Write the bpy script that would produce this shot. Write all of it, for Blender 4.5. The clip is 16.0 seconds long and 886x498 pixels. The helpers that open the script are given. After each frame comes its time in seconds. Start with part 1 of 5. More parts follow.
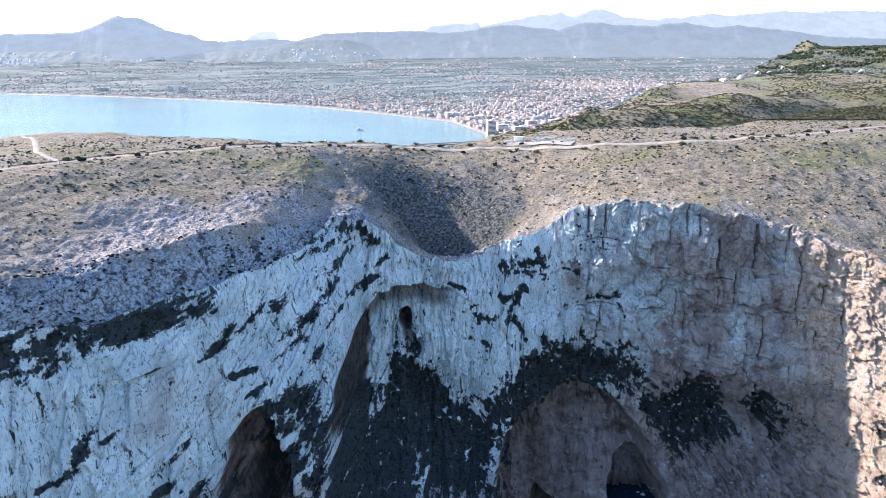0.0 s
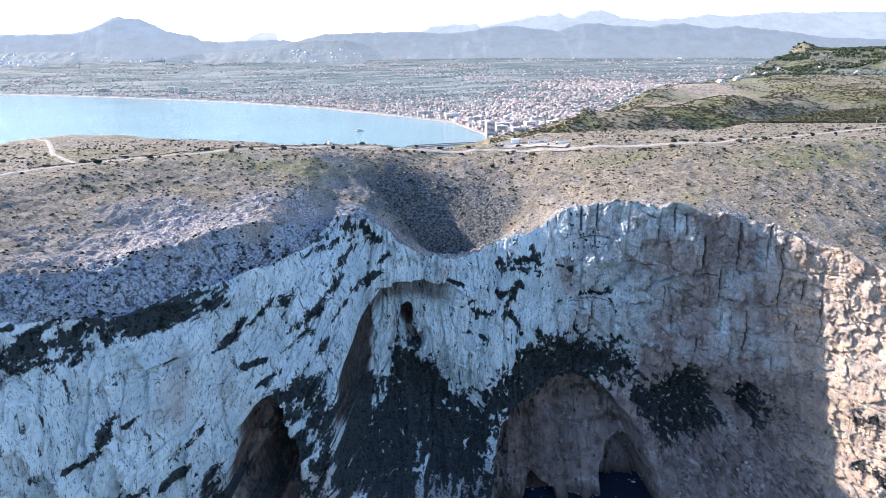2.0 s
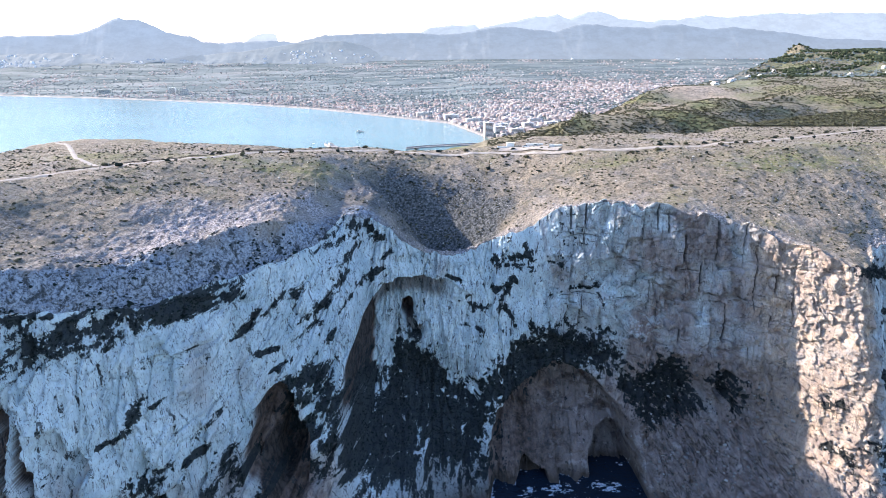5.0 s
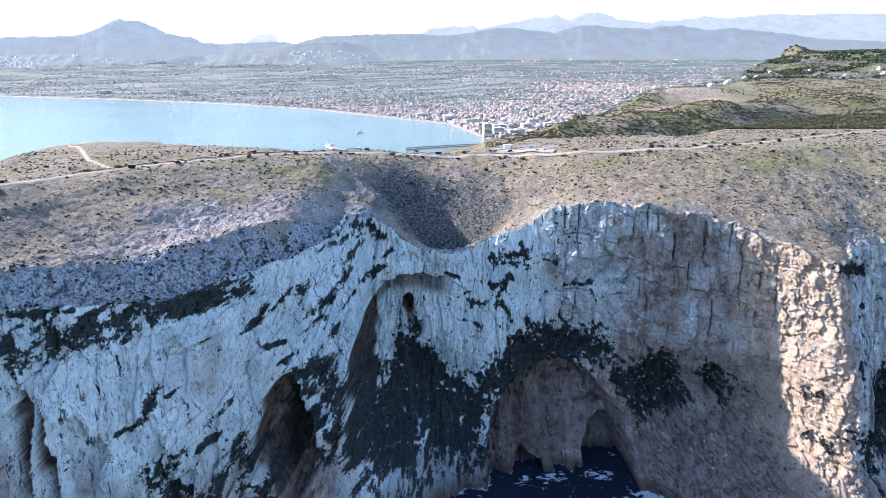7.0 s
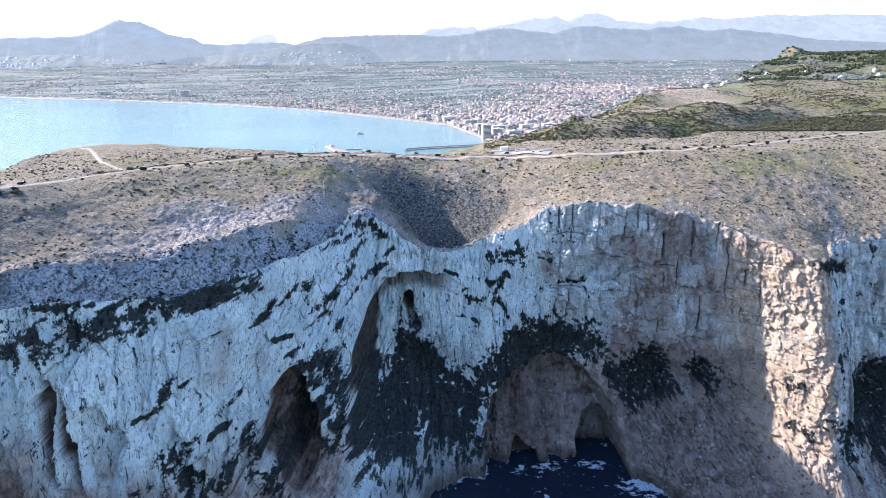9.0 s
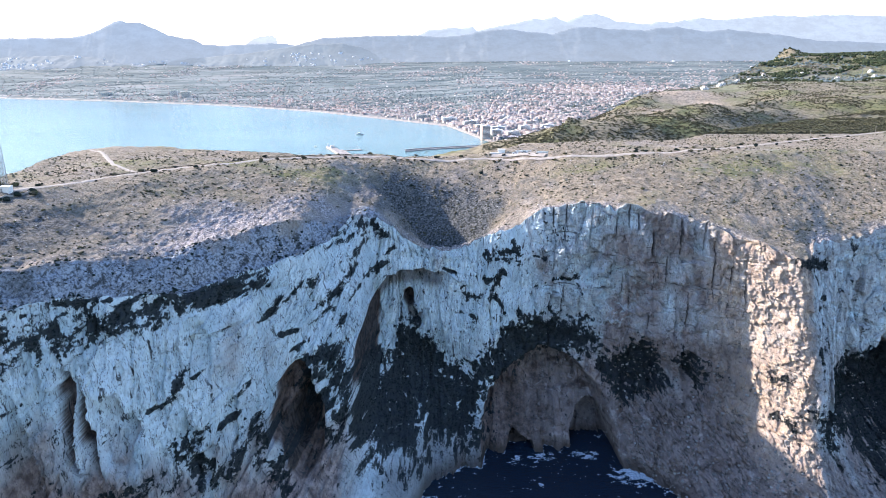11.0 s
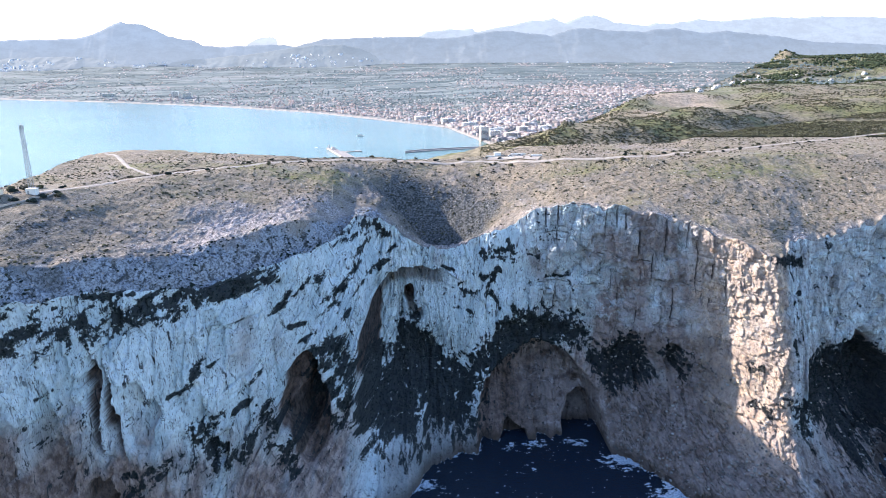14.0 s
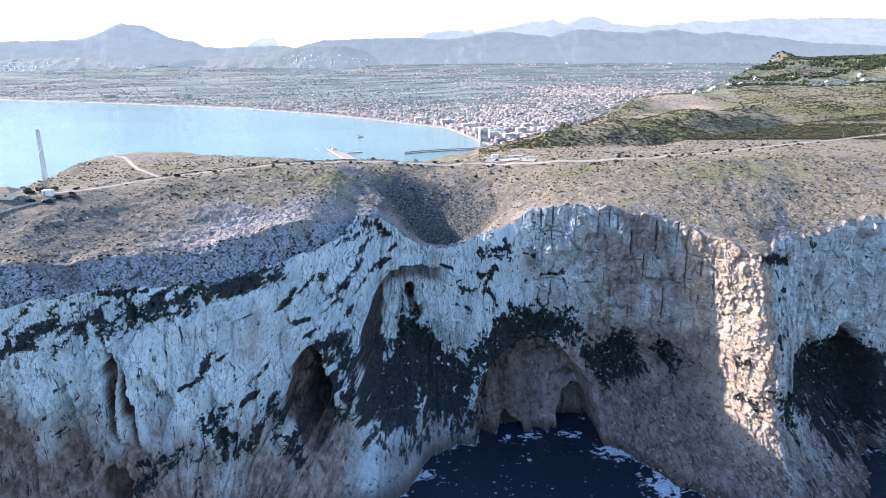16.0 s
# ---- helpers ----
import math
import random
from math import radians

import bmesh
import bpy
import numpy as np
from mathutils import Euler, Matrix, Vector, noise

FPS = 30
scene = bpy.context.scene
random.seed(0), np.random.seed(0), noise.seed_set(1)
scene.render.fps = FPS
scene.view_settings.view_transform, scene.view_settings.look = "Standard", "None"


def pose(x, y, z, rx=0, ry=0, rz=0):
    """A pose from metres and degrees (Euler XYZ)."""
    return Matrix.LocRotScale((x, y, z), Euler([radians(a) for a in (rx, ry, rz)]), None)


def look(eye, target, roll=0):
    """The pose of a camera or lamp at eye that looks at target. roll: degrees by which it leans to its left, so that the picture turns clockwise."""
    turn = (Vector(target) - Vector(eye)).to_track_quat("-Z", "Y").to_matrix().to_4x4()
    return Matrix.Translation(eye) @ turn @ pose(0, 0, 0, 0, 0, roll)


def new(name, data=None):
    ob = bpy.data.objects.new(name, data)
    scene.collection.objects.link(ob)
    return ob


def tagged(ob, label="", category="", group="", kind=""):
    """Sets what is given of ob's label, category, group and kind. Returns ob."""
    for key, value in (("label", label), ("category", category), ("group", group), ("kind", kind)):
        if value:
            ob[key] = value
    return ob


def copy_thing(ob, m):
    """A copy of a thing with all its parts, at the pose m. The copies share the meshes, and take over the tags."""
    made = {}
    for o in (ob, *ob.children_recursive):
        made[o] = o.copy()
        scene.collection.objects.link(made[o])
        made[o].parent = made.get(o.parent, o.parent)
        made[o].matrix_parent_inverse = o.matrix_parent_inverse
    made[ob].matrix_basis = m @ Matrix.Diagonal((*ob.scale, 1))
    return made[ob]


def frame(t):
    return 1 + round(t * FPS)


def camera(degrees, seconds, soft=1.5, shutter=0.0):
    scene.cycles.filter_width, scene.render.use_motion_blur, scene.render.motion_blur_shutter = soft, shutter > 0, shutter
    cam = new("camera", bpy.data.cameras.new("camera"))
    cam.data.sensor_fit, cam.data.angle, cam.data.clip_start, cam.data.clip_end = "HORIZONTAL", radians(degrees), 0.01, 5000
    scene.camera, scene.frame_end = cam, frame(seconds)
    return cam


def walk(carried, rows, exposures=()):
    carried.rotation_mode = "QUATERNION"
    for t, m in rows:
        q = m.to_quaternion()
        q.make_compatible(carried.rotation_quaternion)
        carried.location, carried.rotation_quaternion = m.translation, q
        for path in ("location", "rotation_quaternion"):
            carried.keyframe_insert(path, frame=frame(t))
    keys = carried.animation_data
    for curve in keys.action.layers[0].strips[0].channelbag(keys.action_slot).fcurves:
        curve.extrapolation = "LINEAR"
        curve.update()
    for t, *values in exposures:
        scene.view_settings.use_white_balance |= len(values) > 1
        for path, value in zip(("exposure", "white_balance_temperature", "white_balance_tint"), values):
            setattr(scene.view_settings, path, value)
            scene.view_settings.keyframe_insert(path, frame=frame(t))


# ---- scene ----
cam = camera(66.0, 16.0, soft=0.5)
TILT = -16.4
# seconds, x, y, z of the drone, yaw, pitch and roll in degrees relative to its first attitude
ROWS = [
    (0.0, 0.00, 0.00, 205.00, 0.000, 0.000, 0.000),
    (1.0, 0.01, -7.23, 206.58, -0.026, 0.005, 0.016),
    (2.0, 0.04, -14.48, 208.17, -0.052, 0.011, 0.032),
    (3.0, 0.09, -21.74, 209.78, -0.076, 0.018, 0.047),
    (4.0, 0.14, -29.01, 211.39, -0.099, 0.025, 0.060),
    (5.0, 0.22, -36.29, 213.02, -0.121, 0.033, 0.073),
    (6.0, 0.30, -43.59, 214.67, -0.142, 0.042, 0.085),
    (7.0, 0.40, -50.90, 216.32, -0.162, 0.051, 0.096),
    (8.0, 0.52, -58.22, 217.99, -0.181, 0.060, 0.106),
    (9.0, 0.65, -65.55, 219.67, -0.199, 0.071, 0.116),
    (10.0, 0.79, -72.89, 221.37, -0.216, 0.082, 0.124),
    (11.0, 0.95, -80.25, 223.08, -0.232, 0.093, 0.131),
    (12.0, 1.12, -87.62, 224.80, -0.247, 0.105, 0.138),
    (13.0, 1.31, -95.00, 226.53, -0.261, 0.118, 0.144),
    (14.0, 1.51, -102.40, 228.27, -0.274, 0.131, 0.148),
    (15.0, 1.72, -109.81, 230.03, -0.285, 0.145, 0.152),
    (16.0, 1.95, -117.23, 231.81, -0.296, 0.160, 0.155),
]
walk(cam, [(t, pose(x, y, z) @ pose(0, 0, 0, TILT) @ pose(0, 0, 0, 90 + pitch, roll, yaw)) for t, x, y, z, yaw, pitch, roll in ROWS],
     exposures=[(0.0, 1.47, 6350, 16), (16.0, 1.47, 6350, 16)])

# ---- world, sun, exposure ----
SUN_TURN, SUN_HIGH = 64.0, 25.5          # degrees to the left of the view, and above the horizon
world = bpy.data.worlds.new("sky")
scene.world = world
world.use_nodes = True
wn = world.node_tree.nodes
sky = wn.new("ShaderNodeTexSky")
sky.sky_type, sky.sun_disc = "NISHITA", False
sky.sun_elevation, sky.sun_rotation = radians(SUN_HIGH), radians(-SUN_TURN)
sky.air_density, sky.dust_density, sky.ozone_density = 1.0, 0.4, 3.2
wn["Background"].inputs["Strength"].default_value = 0.15
world.node_tree.links.new(sky.outputs[0], wn["Background"].inputs["Color"])
lamp = bpy.data.lights.new("sun", "SUN")
lamp.energy, lamp.angle, lamp.color = 4.2, radians(0.6), (1.0, 0.905, 0.76)
sun = new("sun", lamp)
sun.matrix_world = look((-math.sin(radians(SUN_TURN)) * 300, math.cos(radians(SUN_TURN)) * 300, 300 * math.tan(radians(SUN_HIGH))), (0, 0, 0))


# ---- materials ----
class Mat:
    """A small builder of node materials."""

    def __init__(self, name, rough=0.9, metal=0.0):
        self.m = bpy.data.materials.new(name)
        self.m.use_nodes = True
        self.t = self.m.node_tree
        self.b = self.t.nodes["Principled BSDF"]
        self.b.inputs["Roughness"].default_value = rough
        self.b.inputs["Metallic"].default_value = metal
        self.b.inputs["Specular IOR Level"].default_value = 0.25
        self.geo = self.t.nodes.new("ShaderNodeNewGeometry")

    def node(self, kind, **kw):
        n = self.t.nodes.new(kind)
        for k, v in kw.items():
            n.inputs[k].default_value = v
        return n

    def link(self, a, b):
        self.t.links.new(a, b)

    def place(self, scale=(1, 1, 1), lean=0.0):
        n = self.node("ShaderNodeMapping", Scale=scale)
        n.vector_type = "POINT"
        if lean:
            r = self.node("ShaderNodeMapping", Rotation=(0, radians(lean), 0))
            self.link(self.geo.outputs["Position"], r.inputs["Vector"])
            self.link(r.outputs[0], n.inputs["Vector"])
            return n.outputs[0]
        self.link(self.geo.outputs["Position"], n.inputs["Vector"])
        return n.outputs[0]

    def noise(self, size, scale=(1, 1, 1), detail=5.0, rough=0.6, warp=0.0, lean=0.0):
        n = self.node("ShaderNodeTexNoise", Scale=1.0 / size, Detail=detail, Roughness=rough, Distortion=warp)
        self.link(self.place(scale, lean), n.inputs["Vector"])
        return n.outputs[0]

    def cells(self, size, scale=(1, 1, 1), edge=False, warp=0.0):
        n = self.node("ShaderNodeTexVoronoi", Scale=1.0 / size)
        if edge:
            n.feature = "DISTANCE_TO_EDGE"
        v = self.place(scale)
        if warp:
            t = self.node("ShaderNodeTexNoise", Scale=0.4, Detail=3.0)
            self.link(self.geo.outputs["Position"], t.inputs["Vector"])
            m = self.t.nodes.new("ShaderNodeVectorMath")
            m.operation = "MULTIPLY_ADD"
            self.link(t.outputs["Color"], m.inputs[0])
            m.inputs[1].default_value = (warp, warp, warp)
            self.link(v, m.inputs[2])
            v = m.outputs[0]
        self.link(v, n.inputs["Vector"])
        return n

    def ramp(self, fac, lo, hi, a=0.0, b=1.0):
        n = self.node("ShaderNodeMapRange")
        n.interpolation_type = "SMOOTHSTEP"
        for k, v in zip((1, 2, 3, 4), (lo, hi, a, b)):
            n.inputs[k].default_value = v
        self.link(fac, n.inputs[0])
        return n.outputs[0]

    def mix(self, fac, a, b, mode="MIX"):
        n = self.t.nodes.new("ShaderNodeMix")
        n.data_type, n.blend_type = "RGBA", mode
        for sock, v in ((n.inputs[0], fac), (n.inputs[6], a), (n.inputs[7], b)):
            if isinstance(v, (int, float)):
                sock.default_value = v
            elif isinstance(v, tuple):
                sock.default_value = (*v, 1)
            else:
                self.link(v, sock)
        return n.outputs[2]

    def math(self, op, a, b=0.0):
        n = self.t.nodes.new("ShaderNodeMath")
        n.operation = op
        for sock, v in ((n.inputs[0], a), (n.inputs[1], b)):
            if isinstance(v, (int, float)):
                sock.default_value = v
            else:
                self.link(v, sock)
        return n.outputs[0]

    def axis(self, i):
        n = self.t.nodes.new("ShaderNodeSeparateXYZ")
        self.link(self.geo.outputs["Position"], n.inputs[0])
        return n.outputs[i]

    def up(self):
        n = self.t.nodes.new("ShaderNodeSeparateXYZ")
        self.link(self.geo.outputs["Normal"], n.inputs[0])
        return n.outputs[2]

    def attr(self, name):
        n = self.t.nodes.new("ShaderNodeAttribute")
        n.attribute_name = name
        return n.outputs["Fac"]

    def colour(self, c):
        if isinstance(c, tuple):
            self.b.inputs["Base Color"].default_value = (*c, 1)
        else:
            self.link(c, self.b.inputs["Base Color"])
        return self

    def bump(self, height, strength=0.5, dist=0.3):
        n = self.node("ShaderNodeBump", Strength=strength, Distance=dist)
        self.link(height, n.inputs["Height"])
        self.link(n.outputs[0], self.b.inputs["Normal"])
        return self


def rock_material():
    k = Mat("limestone", 0.92)
    # pale limestone, its blue tint standing in for skylight on shaded faces
    pale = k.mix(k.ramp(k.noise(12, (1, 1, 0.35), 6), 0.30, 0.60), (0.47, 0.585, 0.63), (0.70, 0.80, 0.835))
    pale = k.mix(k.ramp(k.noise(1.6, (1, 1, 0.22), 7, 0.72), 0.52, 0.64, 0.0, 0.32), pale, (0.30, 0.32, 0.345))
    # short dark drip marks and pits
    drip = k.math("MULTIPLY", k.ramp(k.noise(0.55, (1, 1, 0.13), 4, 0.6, 0.3), 0.575, 0.635), k.ramp(k.noise(9, (1, 1, 0.5), 5), 0.40, 0.56, 0.4, 1.0))
    pale = k.mix(k.math("MULTIPLY", drip, 0.88), pale, (0.085, 0.095, 0.11))
    pale = k.mix(k.ramp(k.noise(0.5, (1, 1, 0.7), 5, 0.75), 0.57, 0.68, 0.0, 0.42), pale, (0.20, 0.22, 0.24))
    # warm iron-stained and grey unweathered faces
    warm = k.mix(k.ramp(k.noise(5, (1, 1, 0.6), 7, 0.72), 0.36, 0.66), (0.145, 0.105, 0.095), (0.43, 0.342, 0.312))
    c = k.mix(k.attr("warm"), pale, warm)
    # sunlight on the spur, painted into the rock as a warm bright tone
    sunlit_spur = k.mix(k.ramp(k.noise(4, (1, 1, 0.5), 7, 0.72), 0.36, 0.66), (0.48, 0.33, 0.24), (0.88, 0.69, 0.52))
    c = k.mix(k.attr("sunlit_spur"), c, sunlit_spur)
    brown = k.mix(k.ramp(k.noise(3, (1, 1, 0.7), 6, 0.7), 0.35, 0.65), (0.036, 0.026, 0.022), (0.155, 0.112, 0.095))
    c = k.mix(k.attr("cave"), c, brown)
    # the darkest brown is painted shade, deep in caves and the arch's slot
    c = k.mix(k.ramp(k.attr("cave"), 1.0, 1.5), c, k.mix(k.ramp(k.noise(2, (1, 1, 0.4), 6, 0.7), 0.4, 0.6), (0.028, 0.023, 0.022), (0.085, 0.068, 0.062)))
    # dark lichen streaks that run down the face, slanting on the western buttress
    upright = k.noise(2.4, (1, 1, 0.16), 7, 0.70, 0.5)
    slant = k.noise(2.6, (1, 1, 0.20), 7, 0.70, 0.5, 24)
    west = k.math("MULTIPLY", k.ramp(k.axis(0), -112, -84), k.ramp(k.axis(0), -36, -22, 1.0, 0.0))
    run = k.t.nodes.new("ShaderNodeMix")
    k.link(west, run.inputs[0]), k.link(upright, run.inputs[2]), k.link(slant, run.inputs[3])
    zone = k.math("MULTIPLY", k.ramp(k.noise(20, (1, 1, 0.6), 5), 0.38, 0.56, 0.22, 1.0), k.ramp(k.axis(0), 45, 80, 1.0, 0.7))
    c = k.mix(k.math("MULTIPLY", k.ramp(run.outputs[0], 0.575, 0.62), zone), c, (0.045, 0.05, 0.055))
    c = k.mix(k.ramp(k.noise(0.9, (1, 1, 0.45), 7, 0.75), 0.57, 0.635, 0, 0.8), c, (0.07, 0.07, 0.075))
    # joints and bedding of the eastern wall
    east = k.ramp(k.axis(0), 40, 75)
    c = k.mix(k.math("MULTIPLY", east, k.ramp(k.noise(9, (1, 1, 1.6), 5), 0.35, 0.55)), c, k.mix(0.5, c, (0.33, 0.285, 0.275)))
    c = k.mix(k.math("MULTIPLY", east, k.ramp(k.noise(3.4, (1, 1, 1.3), 7, 0.72, 0.6), 0.57, 0.65, 0, 0.5)), c, (0.12, 0.105, 0.10))
    bare = k.math("MULTIPLY", k.math("MULTIPLY", east, k.ramp(k.axis(0), 92, 122, 1.0, 0.25)), k.math("MULTIPLY", k.ramp(k.axis(2), 96, 118, 1.0, 0.35), k.ramp(k.axis(2), 62, 76)))
    c = k.mix(k.math("MULTIPLY", bare, k.ramp(k.noise(6.5, (1, 1, 1.3), 7, 0.7, 0.8), 0.50, 0.58, 0, 0.8)), c, (0.54, 0.61, 0.645))
    c = k.mix(k.ramp(k.attr("crack"), 0.2, 0.8, 0, 0.72), c, (0.04, 0.036, 0.035))
    c = k.mix(k.math("MULTIPLY", east, k.ramp(k.noise(2.6, (0.4, 0.4, 1.5), 7, 0.74, 0.4), 0.59, 0.66, 0, 0.7)), c, (0.08, 0.07, 0.068))
    c = k.mix(k.math("MULTIPLY", east, k.ramp(k.noise(5.0, (0.8, 0.8, 0.5), 6, 0.7, 0.4), 0.56, 0.66, 0, 0.5)), c, (0.46, 0.43, 0.43))
    # plants rooted in cracks
    ragged = k.math("ADD", k.attr("green"), k.math("MULTIPLY", k.math("SUBTRACT", k.noise(0.9, (1, 1, 0.6), 7, 0.78), 0.5), 4.6))
    moss = k.mix(k.ramp(k.noise(2.5, detail=5), 0.4, 0.6), (0.016, 0.022, 0.028), (0.028, 0.034, 0.036))
    c = k.mix(k.ramp(ragged, 0.35, 0.6, 0, 0.97), c, moss)
    # sea-wet dark foot
    c = k.mix(k.ramp(k.axis(2), 0.5, 6.0, 0.8, 0.0), c, (0.06, 0.045, 0.035))
    k.colour(c)
    h = k.math("ADD", k.noise(1.0, (1, 1, 0.4), 9, 0.82), k.math("MULTIPLY", k.noise(4, (1, 1, 0.35), 6, 0.7), 0.6))
    return k.bump(h, 0.75, 1.5).m


def ground_material():
    k = Mat("scrubland", 0.95)
    soil = k.mix(k.ramp(k.noise(4, detail=8, rough=0.75), 0.3, 0.7), (0.168, 0.132, 0.096), (0.39, 0.322, 0.25))
    c = k.mix(k.ramp(k.noise(1.1, detail=6, rough=0.75), 0.49, 0.58, 0, 0.85), soil, (0.07, 0.07, 0.042))
    c = k.mix(k.ramp(k.noise(0.7, detail=4, rough=0.7), 0.61, 0.67, 0, 0.7), c, (0.46, 0.42, 0.38))
    c = k.mix(k.math("MULTIPLY", k.ramp(k.noise(38, detail=4), 0.52, 0.66, 0, 0.6), k.ramp(k.noise(2.6, detail=7, rough=0.75), 0.42, 0.56, 0, 0.7)), c, (0.145, 0.15, 0.055))
    c = k.mix(k.math("MULTIPLY", k.attr("grass"), k.ramp(k.noise(1.8, detail=7, rough=0.75), 0.40, 0.56, 0, 0.8)), c, (0.15, 0.165, 0.05))
    stone = k.mix(k.ramp(k.noise(0.9, detail=8, rough=0.78), 0.40, 0.60), (0.10, 0.090, 0.088), (0.60, 0.545, 0.545))
    gap = k.ramp(k.cells(1.9, edge=True, warp=3.5).outputs["Distance"], 0.0, 0.11, 0.5, 0.0)
    stone = k.mix(gap, stone, (0.06, 0.055, 0.052))
    c = k.mix(k.attr("stony"), c, stone)
    # broken limestone with dark tufts along the edge, the brow's blue shade painted in
    crag = k.mix(k.ramp(k.noise(1.1, detail=8, rough=0.75), 0.38, 0.58), (0.075, 0.085, 0.105), (0.36, 0.40, 0.46))
    crag = k.mix(k.ramp(k.noise(3.4, detail=7, rough=0.75, warp=0.6), 0.50, 0.60, 0, 0.9), crag, (0.03, 0.034, 0.036))
    c = k.mix(k.attr("brow"), c, crag)
    # dark maquis, deepened with the gully's shade painted into the colour
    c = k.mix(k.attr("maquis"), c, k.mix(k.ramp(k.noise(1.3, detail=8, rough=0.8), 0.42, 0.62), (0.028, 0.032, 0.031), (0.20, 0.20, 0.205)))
    # thick dark maquis on the hills inland
    heath = k.mix(k.ramp(k.noise(7, detail=8, rough=0.8), 0.35, 0.62), (0.075, 0.066, 0.046), (0.28, 0.24, 0.165))
    heath = k.mix(k.ramp(k.noise(120, detail=4), 0.46, 0.60, 0, 0.7), heath, k.mix(k.ramp(k.noise(6, detail=6), 0.4, 0.6), (0.09, 0.11, 0.03), (0.20, 0.20, 0.08)))
    inland = k.ramp(k.axis(1), 450, 520)
    c = k.mix(inland, c, heath)
    bank = k.mix(k.ramp(k.noise(5, detail=8, rough=0.75), 0.38, 0.62), (0.20, 0.155, 0.11), (0.56, 0.44, 0.33))
    c = k.mix(k.math("MULTIPLY", inland, k.attr("stony")), c, bank)
    # far fields, groves and gardens of the plain, their bluish tones standing in for haze
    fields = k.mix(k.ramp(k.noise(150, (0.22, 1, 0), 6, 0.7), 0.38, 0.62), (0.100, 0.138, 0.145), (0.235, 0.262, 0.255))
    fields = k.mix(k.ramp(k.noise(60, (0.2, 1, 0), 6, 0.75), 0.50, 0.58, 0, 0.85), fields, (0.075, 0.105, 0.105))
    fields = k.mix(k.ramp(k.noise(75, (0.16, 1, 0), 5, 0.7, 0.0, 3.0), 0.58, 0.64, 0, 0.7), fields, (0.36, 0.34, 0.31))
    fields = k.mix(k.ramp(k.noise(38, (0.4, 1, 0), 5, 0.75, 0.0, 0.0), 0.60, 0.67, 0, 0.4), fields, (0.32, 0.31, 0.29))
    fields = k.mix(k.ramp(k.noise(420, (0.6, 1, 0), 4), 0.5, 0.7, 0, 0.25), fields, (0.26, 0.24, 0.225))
    streets = k.mix(k.ramp(k.noise(26, (0.5, 1, 0), 5, 0.7), 0.38, 0.62), (0.15, 0.148, 0.142), (0.30, 0.27, 0.255))
    fields = k.mix(k.attr("town"), fields, streets)
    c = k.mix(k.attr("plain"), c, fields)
    c = k.mix(k.attr("sand"), c, (0.40, 0.345, 0.30))
    k.colour(c)
    return k.bump(k.noise(0.9, detail=8, rough=0.75), 0.9, 0.6).m


def sea_material():
    k = Mat("sea_water", 0.12)
    k.b.inputs["Specular IOR Level"].default_value = 0.5
    k.b.inputs["IOR"].default_value = 1.33
    far = k.ramp(k.axis(1), 420, 900)
    c = k.mix(far, (0.008, 0.017, 0.032), k.mix(k.ramp(k.noise(260, (0.35, 1, 1), 5), 0.35, 0.65), (0.142, 0.245, 0.232), (0.180, 0.283, 0.266)))
    k.colour(c)
    h = k.math("ADD", k.noise(7, detail=6, rough=0.6), k.noise(2.2, (1, 1.6, 1), 4))
    return k.bump(h, 0.55, 0.9).m


def plain_material(name, a, b, size, rough=0.9, metal=0.0, relief=0.3):
    k = Mat(name, rough, metal)
    n = k.noise(size, detail=6, rough=0.65)
    k.colour(k.mix(k.ramp(n, 0.3, 0.7), a, b))
    return k.bump(n, relief, size * 0.3).m


def island_material(name, cols, rough=0.9, spec=0.25):
    """A colour of its own for each loose piece of a mesh."""
    k = Mat(name, rough)
    r = k.t.nodes.new("ShaderNodeValToRGB")
    r.color_ramp.interpolation = "LINEAR"
    while len(r.color_ramp.elements) < len(cols):
        r.color_ramp.elements.new(0.5)
    for i, c in enumerate(cols):
        r.color_ramp.elements[i].position = i / (len(cols) - 1)
        r.color_ramp.elements[i].color = (*c, 1)
    k.link(k.geo.outputs["Random Per Island"], r.inputs[0])
    k.b.inputs["Specular IOR Level"].default_value = spec
    return k.colour(r.outputs[0]).m


ROCK = rock_material()
GROUND = ground_material()
SEA = sea_material()
LEAF = island_material("scrub_leaves", [(0.024, 0.025, 0.016), (0.043, 0.043, 0.026), (0.068, 0.060, 0.038), (0.088, 0.088, 0.042)])
HILL_LEAF = island_material("maquis_leaves", [(0.042, 0.044, 0.031), (0.068, 0.066, 0.043), (0.105, 0.100, 0.057), (0.15, 0.145, 0.068)])
LEAF_DARK = island_material("crag_leaves", [(0.016, 0.023, 0.024), (0.020, 0.028, 0.027), (0.026, 0.035, 0.028)], 0.95, 0.0)
PINE = island_material("pine_needles", [(0.02, 0.03, 0.015), (0.035, 0.05, 0.022), (0.055, 0.065, 0.03)])
STONES = island_material("loose_limestone", [(0.17, 0.155, 0.14), (0.31, 0.285, 0.262), (0.42, 0.385, 0.355), (0.54, 0.50, 0.465)])
TRACK = plain_material("pale_gravel", (0.31, 0.27, 0.235), (0.44, 0.39, 0.345), 2.5)
WHITE = plain_material("white_render", (0.70, 0.68, 0.64), (0.82, 0.80, 0.76), 3.0)
WOOD = plain_material("weathered_wood", (0.30, 0.26, 0.21), (0.46, 0.41, 0.34), 1.0)
STEEL = plain_material("galvanised_steel", (0.24, 0.245, 0.25), (0.34, 0.345, 0.35), 1.0, 0.6, 0.3)


